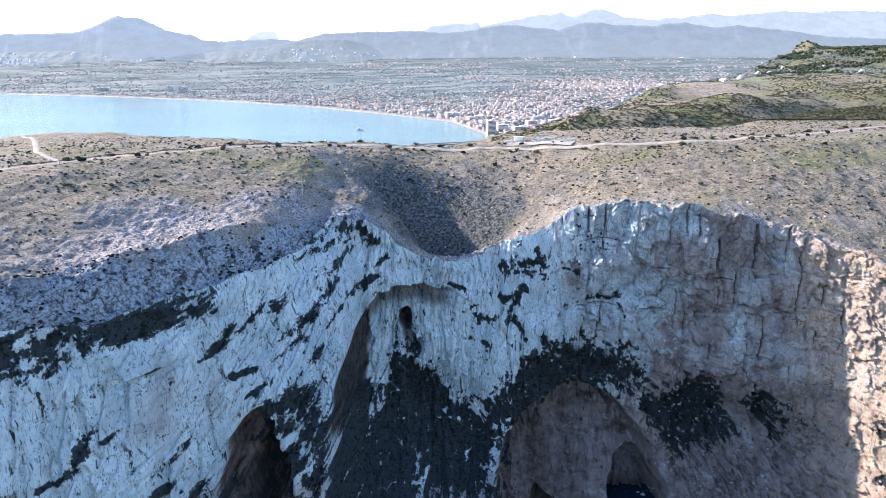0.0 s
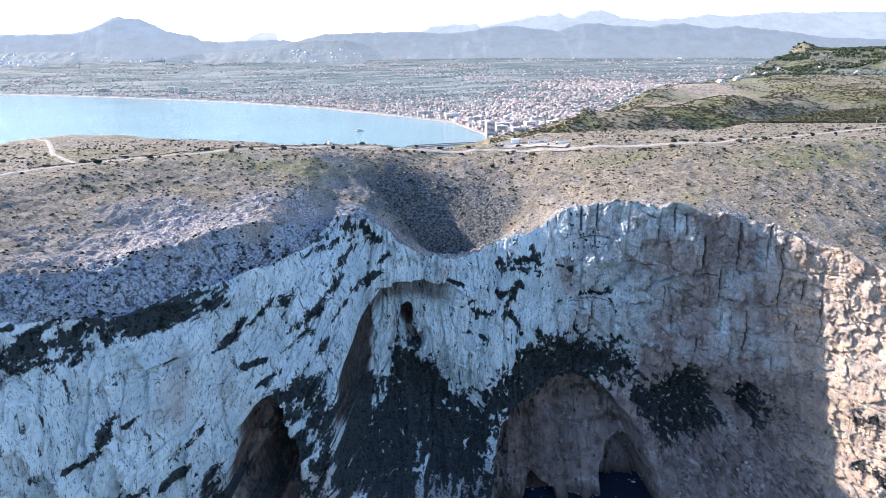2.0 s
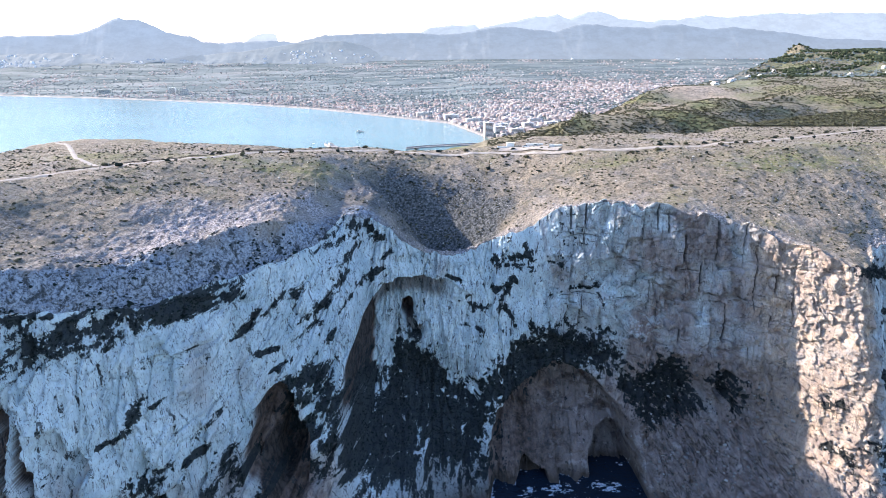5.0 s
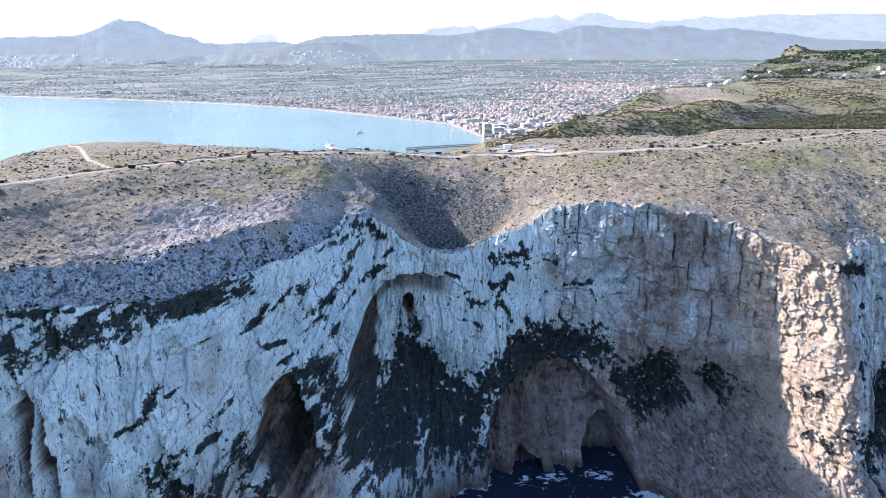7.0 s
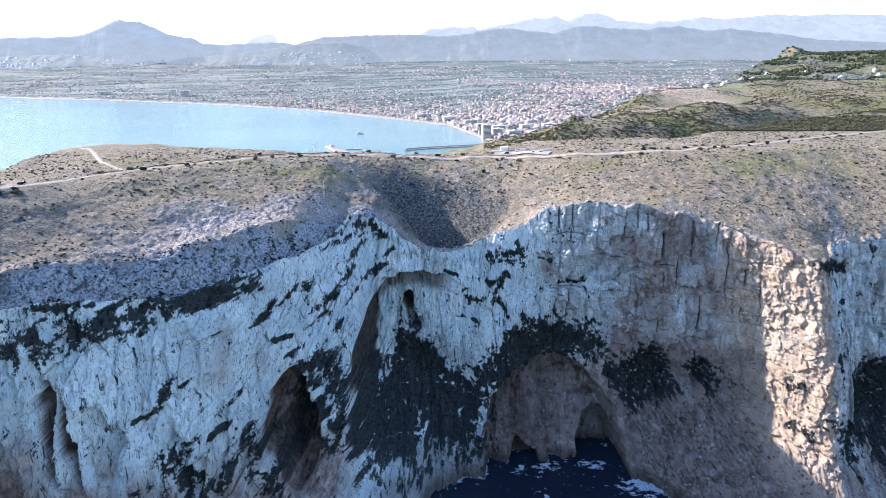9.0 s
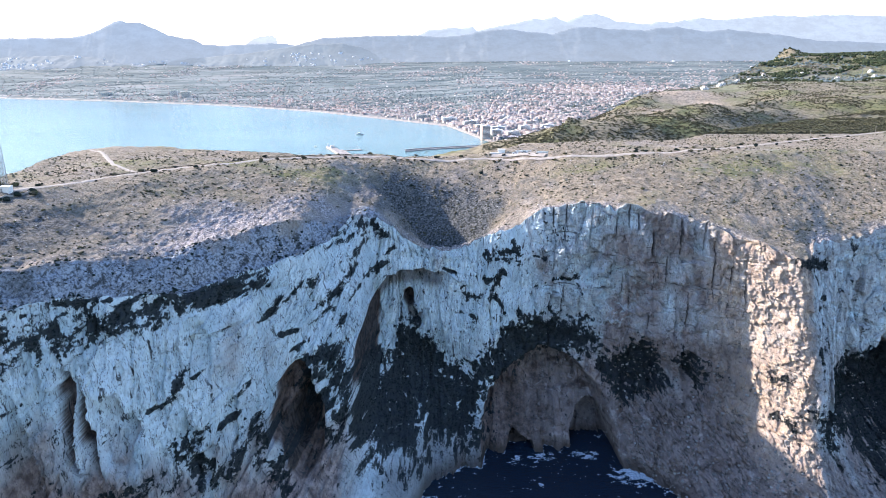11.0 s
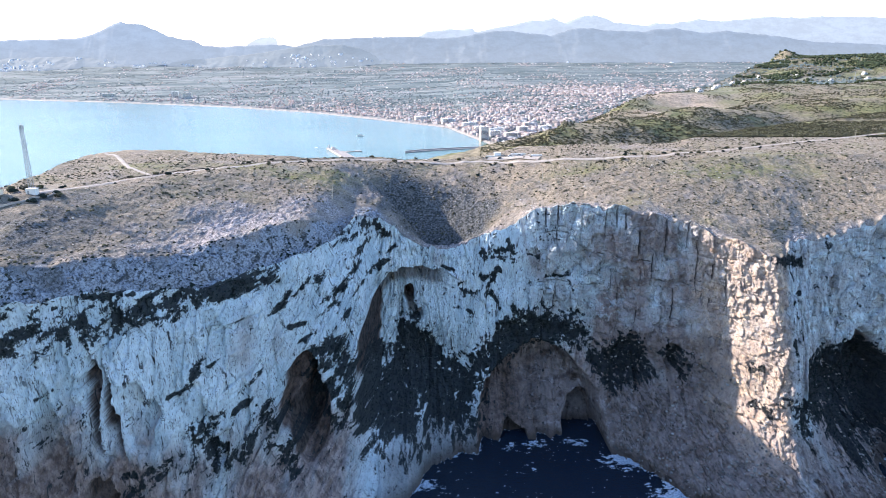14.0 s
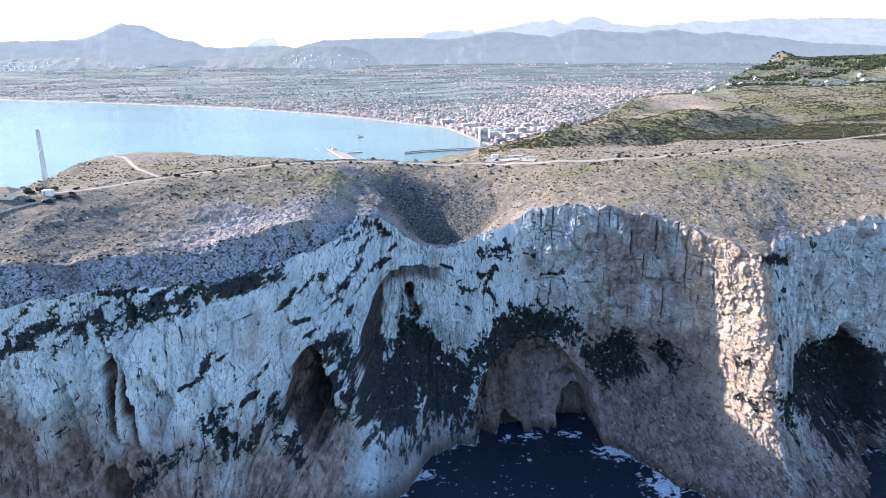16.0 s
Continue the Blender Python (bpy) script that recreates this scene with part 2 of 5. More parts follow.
# ---- numbers of the relief ----
def rnd(ix, iy, iz, seed=0):
    h = (ix.astype(np.int64) * 374761393 + iy.astype(np.int64) * 668265263 + iz.astype(np.int64) * 2147483647 + seed * 974634541) & 0xFFFFFFFF
    h = ((h ^ (h >> 13)) * 1274126177) & 0xFFFFFFFF
    h = ((h ^ (h >> 15)) * 2246822519) & 0xFFFFFFFF
    return ((h ^ (h >> 16)) & 0xFFFFFF) / float(0xFFFFFF)


def vnoise(x, y, seed=0):
    """Smooth value noise, -1 to 1."""
    x, y = np.broadcast_arrays(np.asarray(x, float), np.asarray(y, float))
    ix, iy = np.floor(x), np.floor(y)
    fx, fy = x - ix, y - iy
    fx, fy = fx * fx * (3 - 2 * fx), fy * fy * (3 - 2 * fy)
    z = np.zeros_like(ix)
    a, b = rnd(ix, iy, z, seed), rnd(ix + 1, iy, z, seed)
    c, d = rnd(ix, iy + 1, z, seed), rnd(ix + 1, iy + 1, z, seed)
    return 2 * ((a * (1 - fx) + b * fx) * (1 - fy) + (c * (1 - fx) + d * fx) * fy) - 1


def fbm(x, y, n=4, seed=0, gain=0.5):
    s, amp = 0.0, 1.0
    for i in range(n):
        s = s + amp * vnoise(x * 2 ** i + 17.3 * i, y * 2 ** i - 9.1 * i, seed + i)
        amp *= gain
    return s


def smooth(a, b, x):
    t = np.clip((x - a) / (b - a), 0, 1)
    return t * t * (3 - 2 * t)


def curve(points, x, width=6.0):
    """A line through plan points, rounded over about that width."""
    xs, ys = [p[0] for p in points], [p[1] for p in points]
    return sum(w * np.interp(x + o * width, xs, ys) for o, w in ((-1, 0.15), (-0.5, 0.2), (0, 0.3), (0.5, 0.2), (1, 0.15)))


# plan of the cliff's upper edge: x, y, height
RIM_WEST = [(-450, 60, 146), (-340, 95, 140), (-240, 132, 132), (-181, 150, 129), (-159, 165, 129), (-124, 188, 124), (-96, 205, 124), (-85, 218, 126), (-65, 240, 127),
            (-55, 262, 130.5), (-50, 274, 134), (-44, 282, 136), (-37, 289, 135.5), (-32, 292, 132.5), (-27, 295, 126), (-21, 297.5, 118), (-8, 301, 112.5), (10, 306, 110), (25, 308.5, 115), (39, 308, 121), (48, 306.5, 125.5), (57, 303.5, 134)]
RIM_EAST = [(79, 293, 139.5), (98, 285, 140), (117, 278, 138.5), (131, 275.5, 136), (142, 271.5, 133), (152, 263.5, 130), (160, 255.5, 128.5), (168, 247, 127), (176, 239, 124.5),
            (181, 237, 123), (186, 242, 123), (191, 252, 123.5), (197, 264, 124.5), (224, 274, 124), (237, 278, 127), (257, 284, 132), (273, 285, 135), (350, 300, 140), (450, 310, 144)]
RIM = RIM_WEST + RIM_EAST
MID = [(-450, 50), (-340, 85), (-180, 146), (-128, 163), (-104, 176), (-80, 207), (-50, 226), (-43, 234), (-40, 250), (-36, 276), (-22, 287), (13, 291), (50, 294), (78, 294), (100, 289),
       (120, 279), (142, 267), (157, 261), (163, 252), (172, 232), (180, 219), (185, 215), (190, 218), (198, 226), (205, 239), (213, 255), (230, 268), (262, 276), (350, 290), (450, 300)]
BASE = [(-450, 30), (-340, 70), (-180, 136), (-128, 152), (-90, 172), (-50, 190), (-20, 197), (-12, 202), (-6, 226), (6, 238), (20, 246), (45, 246), (80, 249), (100, 248),
        (114, 242), (123, 224), (137, 203), (165, 184), (195, 178), (225, 190), (250, 215), (262, 238), (300, 245), (350, 250), (450, 258)]
# hollows in the face: x, height, half width, half height, depth, edge sharpness, lean
CAVES = [(-70, 56, 9.5, 23, 17, 7, 0.0), (-64, 42, 8, 20, 10, 5, 0.0), (-19, 81, 4.0, 7.5, 15, 7, 0.0), (-15, 71, 5.5, 6, 7, 3, -0.5), (-37.5, 70, 4.5, 28, 4.5, 3, 0.0), (63, 2, 40, 47, 19, 10, 0.0), (89, -4, 14, 26, 22, 9, 0.0),
         (46, -6, 8, 13, 12, 7, 0.0), (141, 54, 6, 8, 8, 4, 0.0), (-147.5, 78, 2.7, 23, 11, 5, -0.17), (-141, 75, 2.0, 21, 9, 4, -0.28), (-131, 72, 5.0, 19, 5, 4, -0.22), (-148, 38, 8.5, 10, 14, 7, 0.0), (254, 30, 21, 36, 20, 2.5, 0.0)]
RECESSES = [(0, 25, 26, 36, 11, 1.8), (55, 57, 24, 10, 6, 2), (116, 44, 15, 14, 7, 2), (-166, 66, 3, 28, 5, 3), (-104, 98, 5, 16, 3.5, 3), (-92, 60, 2.5, 16, 4, 3),
            (228, 40, 7, 30, 6, 2), (105, 92, 13, 16, 4, 4), (70, 72, 8, 10, 4, 4), (84, 100, 6, 12, 2.5, 3), (-103, 48, 6, 8, 6, 3), (-165, 52, 6, 30, 6, 3), (-112, 52, 9, 22, 4, 2)]


def rim_y(x):
    return curve([(p[0], p[1]) for p in RIM], x)


def rim_level(x):
    return curve([(p[0], p[2]) for p in RIM], x)


def rim_z(x):
    jag = smooth(56, 78, x) * (1.7 * vnoise(x / 2.7, 0 * x, 5) + 1.5 * vnoise(x / 8, 0 * x, 6)) + 0.9 * vnoise(x / 3, 0 * x, 7) + 1.1 * vnoise(x / 9, 0 * x, 8) + 1.6 * smooth(-75, -60, x) * (1 - smooth(-28, -18, x)) * vnoise(x / 4.3, 0 * x, 9)
    return rim_level(x) + jag


def hollow_field(x, z, shapes):
    s = 0 * x
    wx, wz = x + 2.5 * vnoise(x / 9, z / 9, 31) + 0.8 * vnoise(x / 3, z / 3, 33), z + 3 * vnoise(x / 7, z / 11, 32)
    for cx, cz, w, h, d, k, *lean in shapes:
        q = np.sqrt(((wx - cx - (lean[0] * (wz - cz) if lean else 0)) / w) ** 2 + ((wz - cz) / h) ** 2)
        s = s + d * (1 - smooth(1 - 1 / k, 1 + 0.3 / k, q))
    return s


# the arch of the great alcove: x and height of its lip, and how deep it goes
ARCH = [(-45, 60), (-44, 75), (-41, 82), (-39, 88), (-34, 95), (-29, 99), (-23, 101), (-12, 100.5), (2, 98), (12, 94), (25, 86)]
ARCH_DEEP = [(-45, 10), (-40, 17), (-30, 17), (-20, 13), (-8, 10), (6, 5), (22, 0)]


def alcove(x, z):
    """One inside the alcove, nought outside, with a sharp lip."""
    wx, wz = x + 0.7 * vnoise(x / 4, z / 6, 35), z + 0.8 * vnoise(x / 5, z / 5, 36)
    top = np.interp(wx, [p[0] for p in ARCH], [p[1] for p in ARCH])
    return smooth(-45.5, -43.5, wx) * smooth(0, 2.2, top - wz)


def alcove_depth(x, z):
    return alcove(x, z) * np.interp(x, [p[0] for p in ARCH_DEEP], [p[1] for p in ARCH_DEEP]) * smooth(22, 55, z)


def pillars(x, z):
    """Upright pillars of the eastern wall: set-back of each and distance to its side joints."""
    w = x + 2.4 * vnoise(x / 9.3, 0 * x, 57) + 0.9 * vnoise(x / 7, z / 30, 58)
    i = np.floor(w / 6.2)
    tier = np.floor((z + 24 * rnd(i, 0 * i, 0 * i, 59)) / 27)
    side = np.minimum(w / 6.2 - i, 1 - w / 6.2 + i) * 6.2
    near_left = w / 6.2 - i < 0.5
    joint = rnd(np.where(near_left, i, i + 1), tier, 0 * i, 60)
    return rnd(i, tier, 0 * i, 61), np.where(joint > 0.52, side, 9.0)


def joints(x, z):
    """Open joints and bedding seams of the eastern wall, nought to one."""
    side = pillars(x, z)[1]
    east = smooth(42, 58, x) * (1 - smooth(158, 166, x)) * smooth(58, 80, z)
    up = (1 - smooth(0.1, 0.62, side)) * smooth(-0.5, 0.1, vnoise(x / 5, z / 11, 65))
    bed = 0 * x
    for level, a, c in ((110.5, 88, 150), (90, 50, 112), (99, 120, 160), (121, 60, 90)):
        line = np.abs(z - level - 1.6 * vnoise(x / 19, 0 * x, 62) - 0.35 * vnoise(x / 3, 0 * x, 63))
        bed = np.maximum(bed, 0.75 * (1 - smooth(0.1, 0.6, line)) * smooth(a, a + 8, x) * (1 - smooth(c - 8, c, x)) * smooth(-0.3, 0.2, vnoise(x / 6, 0 * x + level, 64)))
    return east * np.maximum(up, bed)


def facets(x, z, wide, high, seed):
    """Broken rock: flat tilted facets, -1 to 1, and the distance to the nearest edge, nought to one."""
    u, v = x / wide, z / high
    iu, iv = np.floor(u), np.floor(v)
    first, second, depth = np.full(np.shape(u), 9.0), np.full(np.shape(u), 9.0), np.zeros(np.shape(u))
    nil = np.zeros(np.shape(u))
    for i in (-1, 0, 1):
        for j in (-1, 0, 1):
            a, b = rnd(iu + i, iv + j, nil, seed), rnd(iu + i, iv + j, nil + 1, seed)
            dx, dz = u - iu - i - 0.1 - 0.8 * a, v - iv - j - 0.1 - 0.8 * b
            d = np.sqrt(dx * dx + dz * dz)
            closer = d < first
            second = np.where(closer, first, np.minimum(second, d))
            level = 2 * np.modf(7.13 * a + 3.7 * b)[0] - 1 + (2 * np.modf(11.3 * b)[0] - 1) * 1.3 * dx + (2 * np.modf(13.7 * a)[0] - 1) * 1.3 * dz
            depth = np.where(closer, level, depth)
            first = np.where(closer, d, first)
    return depth, np.clip((second - first) / 0.4, 0, 1)


def broken(x, z, lean, marks=None):
    """Relief of the broken rock: upright flakes in the west, blocks in the east, ribs on the spur, rubble at its foot."""
    out, seams = np.zeros(np.shape(x)), np.zeros(np.shape(x))
    warp = 0.9 * vnoise(x / 2.3, z / 3.1, 171)
    west = 1 - smooth(34, 62, x)
    spur = smooth(140, 156, x + 0.12 * (z - 100)) * (1 - smooth(206, 222, x))
    foot = smooth(52, 30, z + 5 * vnoise(x / 9, z / 9, 172)) * smooth(98, 116, x) * (1 - smooth(160, 172, x) * smooth(12, 26, z))
    east = (1 - west) * (1 - spur)
    for weight, sizes in ((west, ((6.5, 26, 1.3, 0.25), (1.9, 8, 0.75, 0.3), (0.85, 2.6, 0.34, 0.0))),
                          (east * (1 - foot), ((7.5, 12.5, 1.8, 0.5), (2.8, 5.0, 0.7, 0.4), (1.0, 1.5, 0.3, 0.0))),
                          (spur * (1 - foot), ((5.0, 21, 1.3, 0.5), (1.9, 7, 0.75, 0.6), (0.9, 2.3, 0.5, 0.2))),
                          (foot, ((5.0, 4.0, 2.4, 0.7), (2.2, 1.8, 1.9, 1.0), (1.0, 0.9, 0.9, 0.6)))):
        on = weight > 0.01
        if not on.any():
            continue
        for k, (w, h, amp, gap) in enumerate(sizes):
            depth, edge = facets((x - lean + warp)[on], z[on] + warp[on], w, h, 173 + 7 * k)
            seam = 1 - smooth(0.03, 0.16 + 0.1 * k, edge)
            out[on] += weight[on] * (amp * depth + 0.55 * amp * seam)
            seams[on] = np.maximum(seams[on], weight[on] * gap * seam)
    if marks is not None:
        marks["seams"] = seams * smooth(-0.35, 0.25, fbm(x / 6, z / 8, 3, 175))
    return out


def face_y(x, z, relief=True, marks=None):
    """How far back the cliff face lies at x and height z."""
    top = rim_z(x)
    y = np.where(z < 50, curve(BASE, x) + (curve(MID, x, 3.0) - curve(BASE, x)) * np.sin(np.clip(z / 50, -0.2, 1) * math.pi / 2) ** 1,
                 curve(MID, x, 3.0) + (rim_y(x) - curve(MID, x, 3.0)) * np.clip((z - 50) / (top - 50), 0, 1) ** 1.3)
    y = y + hollow_field(x, z, CAVES + RECESSES) + alcove_depth(x, z)
    if relief:
        left = 1 - smooth(20, 70, x)
        fade = (0.6 + 0.4 * smooth(0, 6, top - z)) * (1 - 0.8 * np.exp(-((x - 48) / 13) ** 2) * smooth(34, 12, top - z))
        warpx, warpz = x + 3 * vnoise(x / 13, z / 17, 41), z + 3 * vnoise(x / 15, z / 12, 42)
        lean = (z - 60) * 0.45 * smooth(-112, -84, x) * (1 - smooth(-36, -22, x))
        flute = 2.4 * left * fbm((warpx - lean) / 12, warpz / 60, 3, 43) + 0.8 * left * fbm((warpx - lean) / 3.6, warpz / 24, 3, 44, 0.6)
        calm = smooth(52, 72, x) * (1 - smooth(138, 152, x))
        block = calm * (3.2 * pillars(x, z)[0] - 1.6) + 2.2 * joints(x, z)
        ridge = np.abs(vnoise(warpx / 7, warpz / 45, 52))
        spur = smooth(150, 165, x) * (1 - smooth(215, 235, x))
        crack = (1.8 - 1.2 * spur) * (1 - smooth(0.0, 0.10, ridge)) * (0.4 + 0.6 * (vnoise(x / 20, z / 20, 53) > 0))
        seam = np.abs(vnoise(warpx / 40, warpz / 8, 54))
        crack = crack + 1.1 * (1 - left) * (1 - smooth(0.0, 0.09, seam))
        y = y + fade * (flute + block + crack + broken(x, z, lean, marks) + (1.6 - 1.2 * spur) * fbm(x / 17, z / 15, 3, 50) + 0.5 * fbm(x / 2.6, z / 3.2, 3, 51, 0.6))
    return y


def shore_y(x):
    """The beach line of the bay."""
    return np.interp(x, [-4000, -2073, -1445, -870, -456, -150, 26, 106, 150, 400, 4000], [3900, 3267, 3055, 2791, 2505, 2193, 2003, 1705, 1560, 1300, 1300])


def ground_z(x, y):
    """Height of the headland, its hinterland and the plain round the bay."""
    ry, rz = rim_y(x), rim_level(x)
    rz = rz + (rim_z(x) - rz) * (1 - smooth(0.5, 5, y - ry))
    top = 157 - 7.5 * np.exp(-(x / 75) ** 2) + 4 * smooth(150, 330, x)
    reach = 100 + 30 * smooth(-230, -120, x) * (1 - smooth(-115, -15, x))
    ys, zs = curve([(p[0], p[1]) for p in RIM], x, 42), curve([(p[0], p[2]) for p in RIM], x, 42)

    def slope(v):
        return zs + (top - zs) * (1 - (1 - np.clip((v - ys) / reach, -0.6, 1)) ** 1.18)

    z = slope(y) + (rz - slope(ry)) * np.exp(-np.clip(y - ry, 0, None) / (14 + 14 * np.exp(-((x + 30) / 26) ** 2)))
    # the steep brow above the western cliff
    in_from = y - ry
    z = z + (1 - smooth(-72, -50, x)) * (11.5 + 3.5 * vnoise(x / 15, 0 * x, 70)) * smooth(0, 15 + 4 * vnoise(x / 12, 0 * x, 88), in_from + 4 * fbm(x / 10, y / 8, 3, 76) * smooth(0, 6, in_from)) * np.exp(-np.clip(in_from - 13, 0, None) / 40)
    # the gully: steep on its western side, gentle on the other
    across = x - 6 + 0.75 * np.clip(y - 306, 0, 60) + 2.5 * vnoise(x / 11, y / 11, 90)
    z = z - 15 * np.where(across < 0, smooth(-25, -3, across), 1 - smooth(0, 52, across)) * (1 - smooth(316, 372, y)) * smooth(0, 12, in_from)
    # a low step above its head
    z = z - 5 * np.exp(-((x + 22) / 20) ** 2) * smooth(352, 343, y + 0.25 * (x + 22)) * smooth(318, 340, y)
    z = z + (0.9 * fbm(x / 22, y / 22, 3, 61) + 0.28 * fbm(x / 3, y / 3, 3, 62)) * smooth(0, 12, y - ry) + 0.22 * fbm(x / 1.9, y / 1.9, 2, 66) * stony(x, y)
    near = (in_from > -3) & (in_from < 75) & (y < 420)
    if near.any():
        z = np.array(z)
        bx, by = np.broadcast_arrays(x, y)
        bx, by = bx[near], by[near]
        z[near] += (0.45 * facets(bx, by, 3.2, 2.4, 191)[0] + 0.22 * facets(bx, by, 1.5, 1.2, 192)[0]) * stony(bx, by) * (1 + 1.3 * brow(bx, by))
    # hinterland behind the road
    d = y - 0.75 * np.clip(x - 190, 0, 330)
    edge = np.interp(y, [440, 600, 700, 850, 1000, 1250, 1450, 1850, 2300, 5000], [70, 60, 105, 165, 240, 355, 470, 790, 1180, 4000])
    level = np.interp(d, [400, 450, 520, 580, 690, 750, 850, 960, 1060, 1250, 1450, 1850, 2100, 2600], [156, 152, 121, 113, 133, 137, 118, 124, 137, 133, 136, 192, 196, 90]) + 0.05 * np.clip(x - edge, 0, 500) * smooth(500, 900, d)
    level = level + 52 * np.exp(-((x - 1151) / 48) ** 2 - ((y - 2300) / 60) ** 2)
    hill = level + 7 * fbm(x / 110, y / 110, 4, 63)
    back = smooth(430, 500, d)
    z = np.where(x > 40, z + (hill - z) * back * smooth(40, 100, x), z)
    # the drop to the bay
    yb = np.interp(x, [-330, -250, -230, -186, -150, -110, -71, -40, 0, 33, 50, 75, 110], [300, 388, 406, 404, 394, 378, 387, 402, 410, 414, 428, 470, 700])
    low = 153.5 - 0.95 * np.clip(y - yb, 0, None) - 6 * np.abs(fbm(x / 40, y / 40, 3, 64))
    z = np.where(y > 470, np.minimum(z, np.where(x < edge + 30, level - (0.5 - 0.27 * smooth(500, 580, y) * (1 - smooth(950, 1150, y))) * (edge + 30 - x) * smooth(-40, 40, edge + 30 - x) - 4 * np.abs(fbm(x / 30, y / 30, 2, 65)), 1e9)), np.where(x < 110, np.minimum(z, np.where(y > yb, low, 1e9)), z))
    xl = np.interp(y, [180, 236, 264, 300, 345, 390, 450], [-420, -320, -238, -239, -248, -251, -225])
    z = np.where(y < 600, np.minimum(z, 158 - 0.9 * np.clip(xl - x + 3, 0, None)), z)
    # the plain round the bay
    shore = shore_y(x)
    inland = y - shore
    plain = np.where(inland > 0, 2.5 + 166 * np.clip(inland / (4900 - shore), 0, 1) ** 1.5 + 2 * np.abs(fbm(x / 500, y / 700, 3, 67)) * smooth(100, 900, inland), np.clip(inland * 0.08, -8, 2.5))
    return np.where(y > 1100, np.maximum(z * (y < 3000) - 9 * (y >= 3000), plain), np.maximum(z, -8))


def brow(x, y):
    """The steep broken edge above the western cliff and the knob beside the gully."""
    d = y - rim_y(x) + 5 * fbm(x / 9, y / 9, 3, 193)
    return (1 - smooth(-58, -30, x)) * (1 - smooth(11, 19, d)) + np.exp(-((x + 40) / 9) ** 2 - ((y - 294) / 8) ** 2)


def stony(x, y):
    """Where bare limestone pavement shows through the scrub."""
    ry = rim_y(x)
    a = np.exp(-((x + 98) / 52) ** 2 - ((y - ry - 34) / 34) ** 2) * 1.4
    b = (1 - smooth(2, 12, y - ry)) * (0.9 - 0.35 * smooth(20, 50, x))
    c = 0.75 * np.exp(-((x + 14) / 16) ** 2 - ((y - 338) / 13) ** 2)
    return np.clip(a + b + c + 0.45 * fbm(x / 14, y / 14, 4, 68) - 0.15, 0, 1)


def grassy(x, y):
    """Green grass between the scrub."""
    s = 0 * x
    for cx, cy, w, d in ((-92, 324, 26, 9), (-126, 338, 24, 9), (-60, 340, 16, 7), (204, 345, 42, 13), (176, 332, 22, 8), (240, 372, 30, 9), (-190, 330, 22, 12), (96, 352, 18, 6)):
        s = s + np.exp(-((x - cx) / w) ** 2 - ((y - cy) / d) ** 2)
    return np.clip(s * (0.9 + 0.9 * fbm(x / 9, y / 6, 4, 89)), 0, 1)


def tan_bank(x, y):
    """Bare pale banks on the hillside above the town."""
    q = 1.7 * np.exp(-((x - 470) / 55) ** 2 - ((y - 1215) / 100) ** 2) + 1.2 * np.exp(-((x - 360) / 36) ** 2 - ((y - 1040) / 80) ** 2)
    return np.clip(q * (0.8 + 0.7 * fbm(x / 25, y / 25, 4, 69)), 0, 1)


def sheet(name, X, Y, Z, material, attrs=(), flip=False):
    """A mesh from a grid of places."""
    r, c = X.shape
    co = np.stack([X, Y, Z], -1).reshape(-1, 3)
    i = np.arange(r * c).reshape(r, c)
    q = np.stack([i[:-1, :-1], i[:-1, 1:], i[1:, 1:], i[1:, :-1]], -1).reshape(-1, 4)
    return raw(name, co, q[:, ::-1] if flip else q, material, attrs)


def raw(name, co, faces, material, attrs=(), shade=False):
    me = bpy.data.meshes.new(name)
    n, k = faces.shape
    me.vertices.add(len(co))
    me.vertices.foreach_set("co", co.astype(np.float32).ravel())
    me.loops.add(n * k)
    me.loops.foreach_set("vertex_index", faces.astype(np.int32).ravel())
    me.polygons.add(n)
    me.polygons.foreach_set("loop_start", np.arange(0, n * k, k, dtype=np.int32))
    for key, values in attrs:
        a = me.attributes.new(key, "FLOAT", "POINT")
        a.data.foreach_set("value", values.astype(np.float32).ravel())
    me.materials.append(material)
    me.update(calc_edges=True)
    me.validate()
    if shade:
        me.polygons.foreach_set("use_smooth", np.ones(n, dtype=bool))
    return new(name, me)


# ---- cliff ----
XS = np.concatenate([np.arange(-440, -196, 2.2), np.arange(-196, 285, 0.34), np.arange(285, 442, 2.5)])
US = np.linspace(0, 1, 430)
X, U = np.meshgrid(XS, US)
Zc = -6 + (rim_z(X) + 6) * U
marks = {}
Yc = face_y(X, Zc, True, marks)
hol = hollow_field(X, Zc, CAVES)
warm = smooth(0.1, 0.9, 0.85 * smooth(60, 138, X + 14 * fbm(X / 20, Zc / 20, 3, 71)) * (1 - 0.95 * smooth(180, 187, X))
              + 0.8 * smooth(3, 9, hol) + 0.8 * smooth(62, 20, Zc) * smooth(20, 60, X) + (0.45 + 0.12 * smooth(40, 60, X) * (1 - smooth(135, 150, X))) * fbm(X / 13, Zc / (34 - 14 * smooth(40, 60, X)), 4, 72) + 0.72 * smooth(72, 26, Zc + 8 * fbm(X / 15, Zc / 15, 3, 84)) * smooth(-30, -60, X) + 0.85 * smooth(-118, -150, X + 0.25 * (Zc - 70)) * smooth(104, 70, Zc) - 0.05)
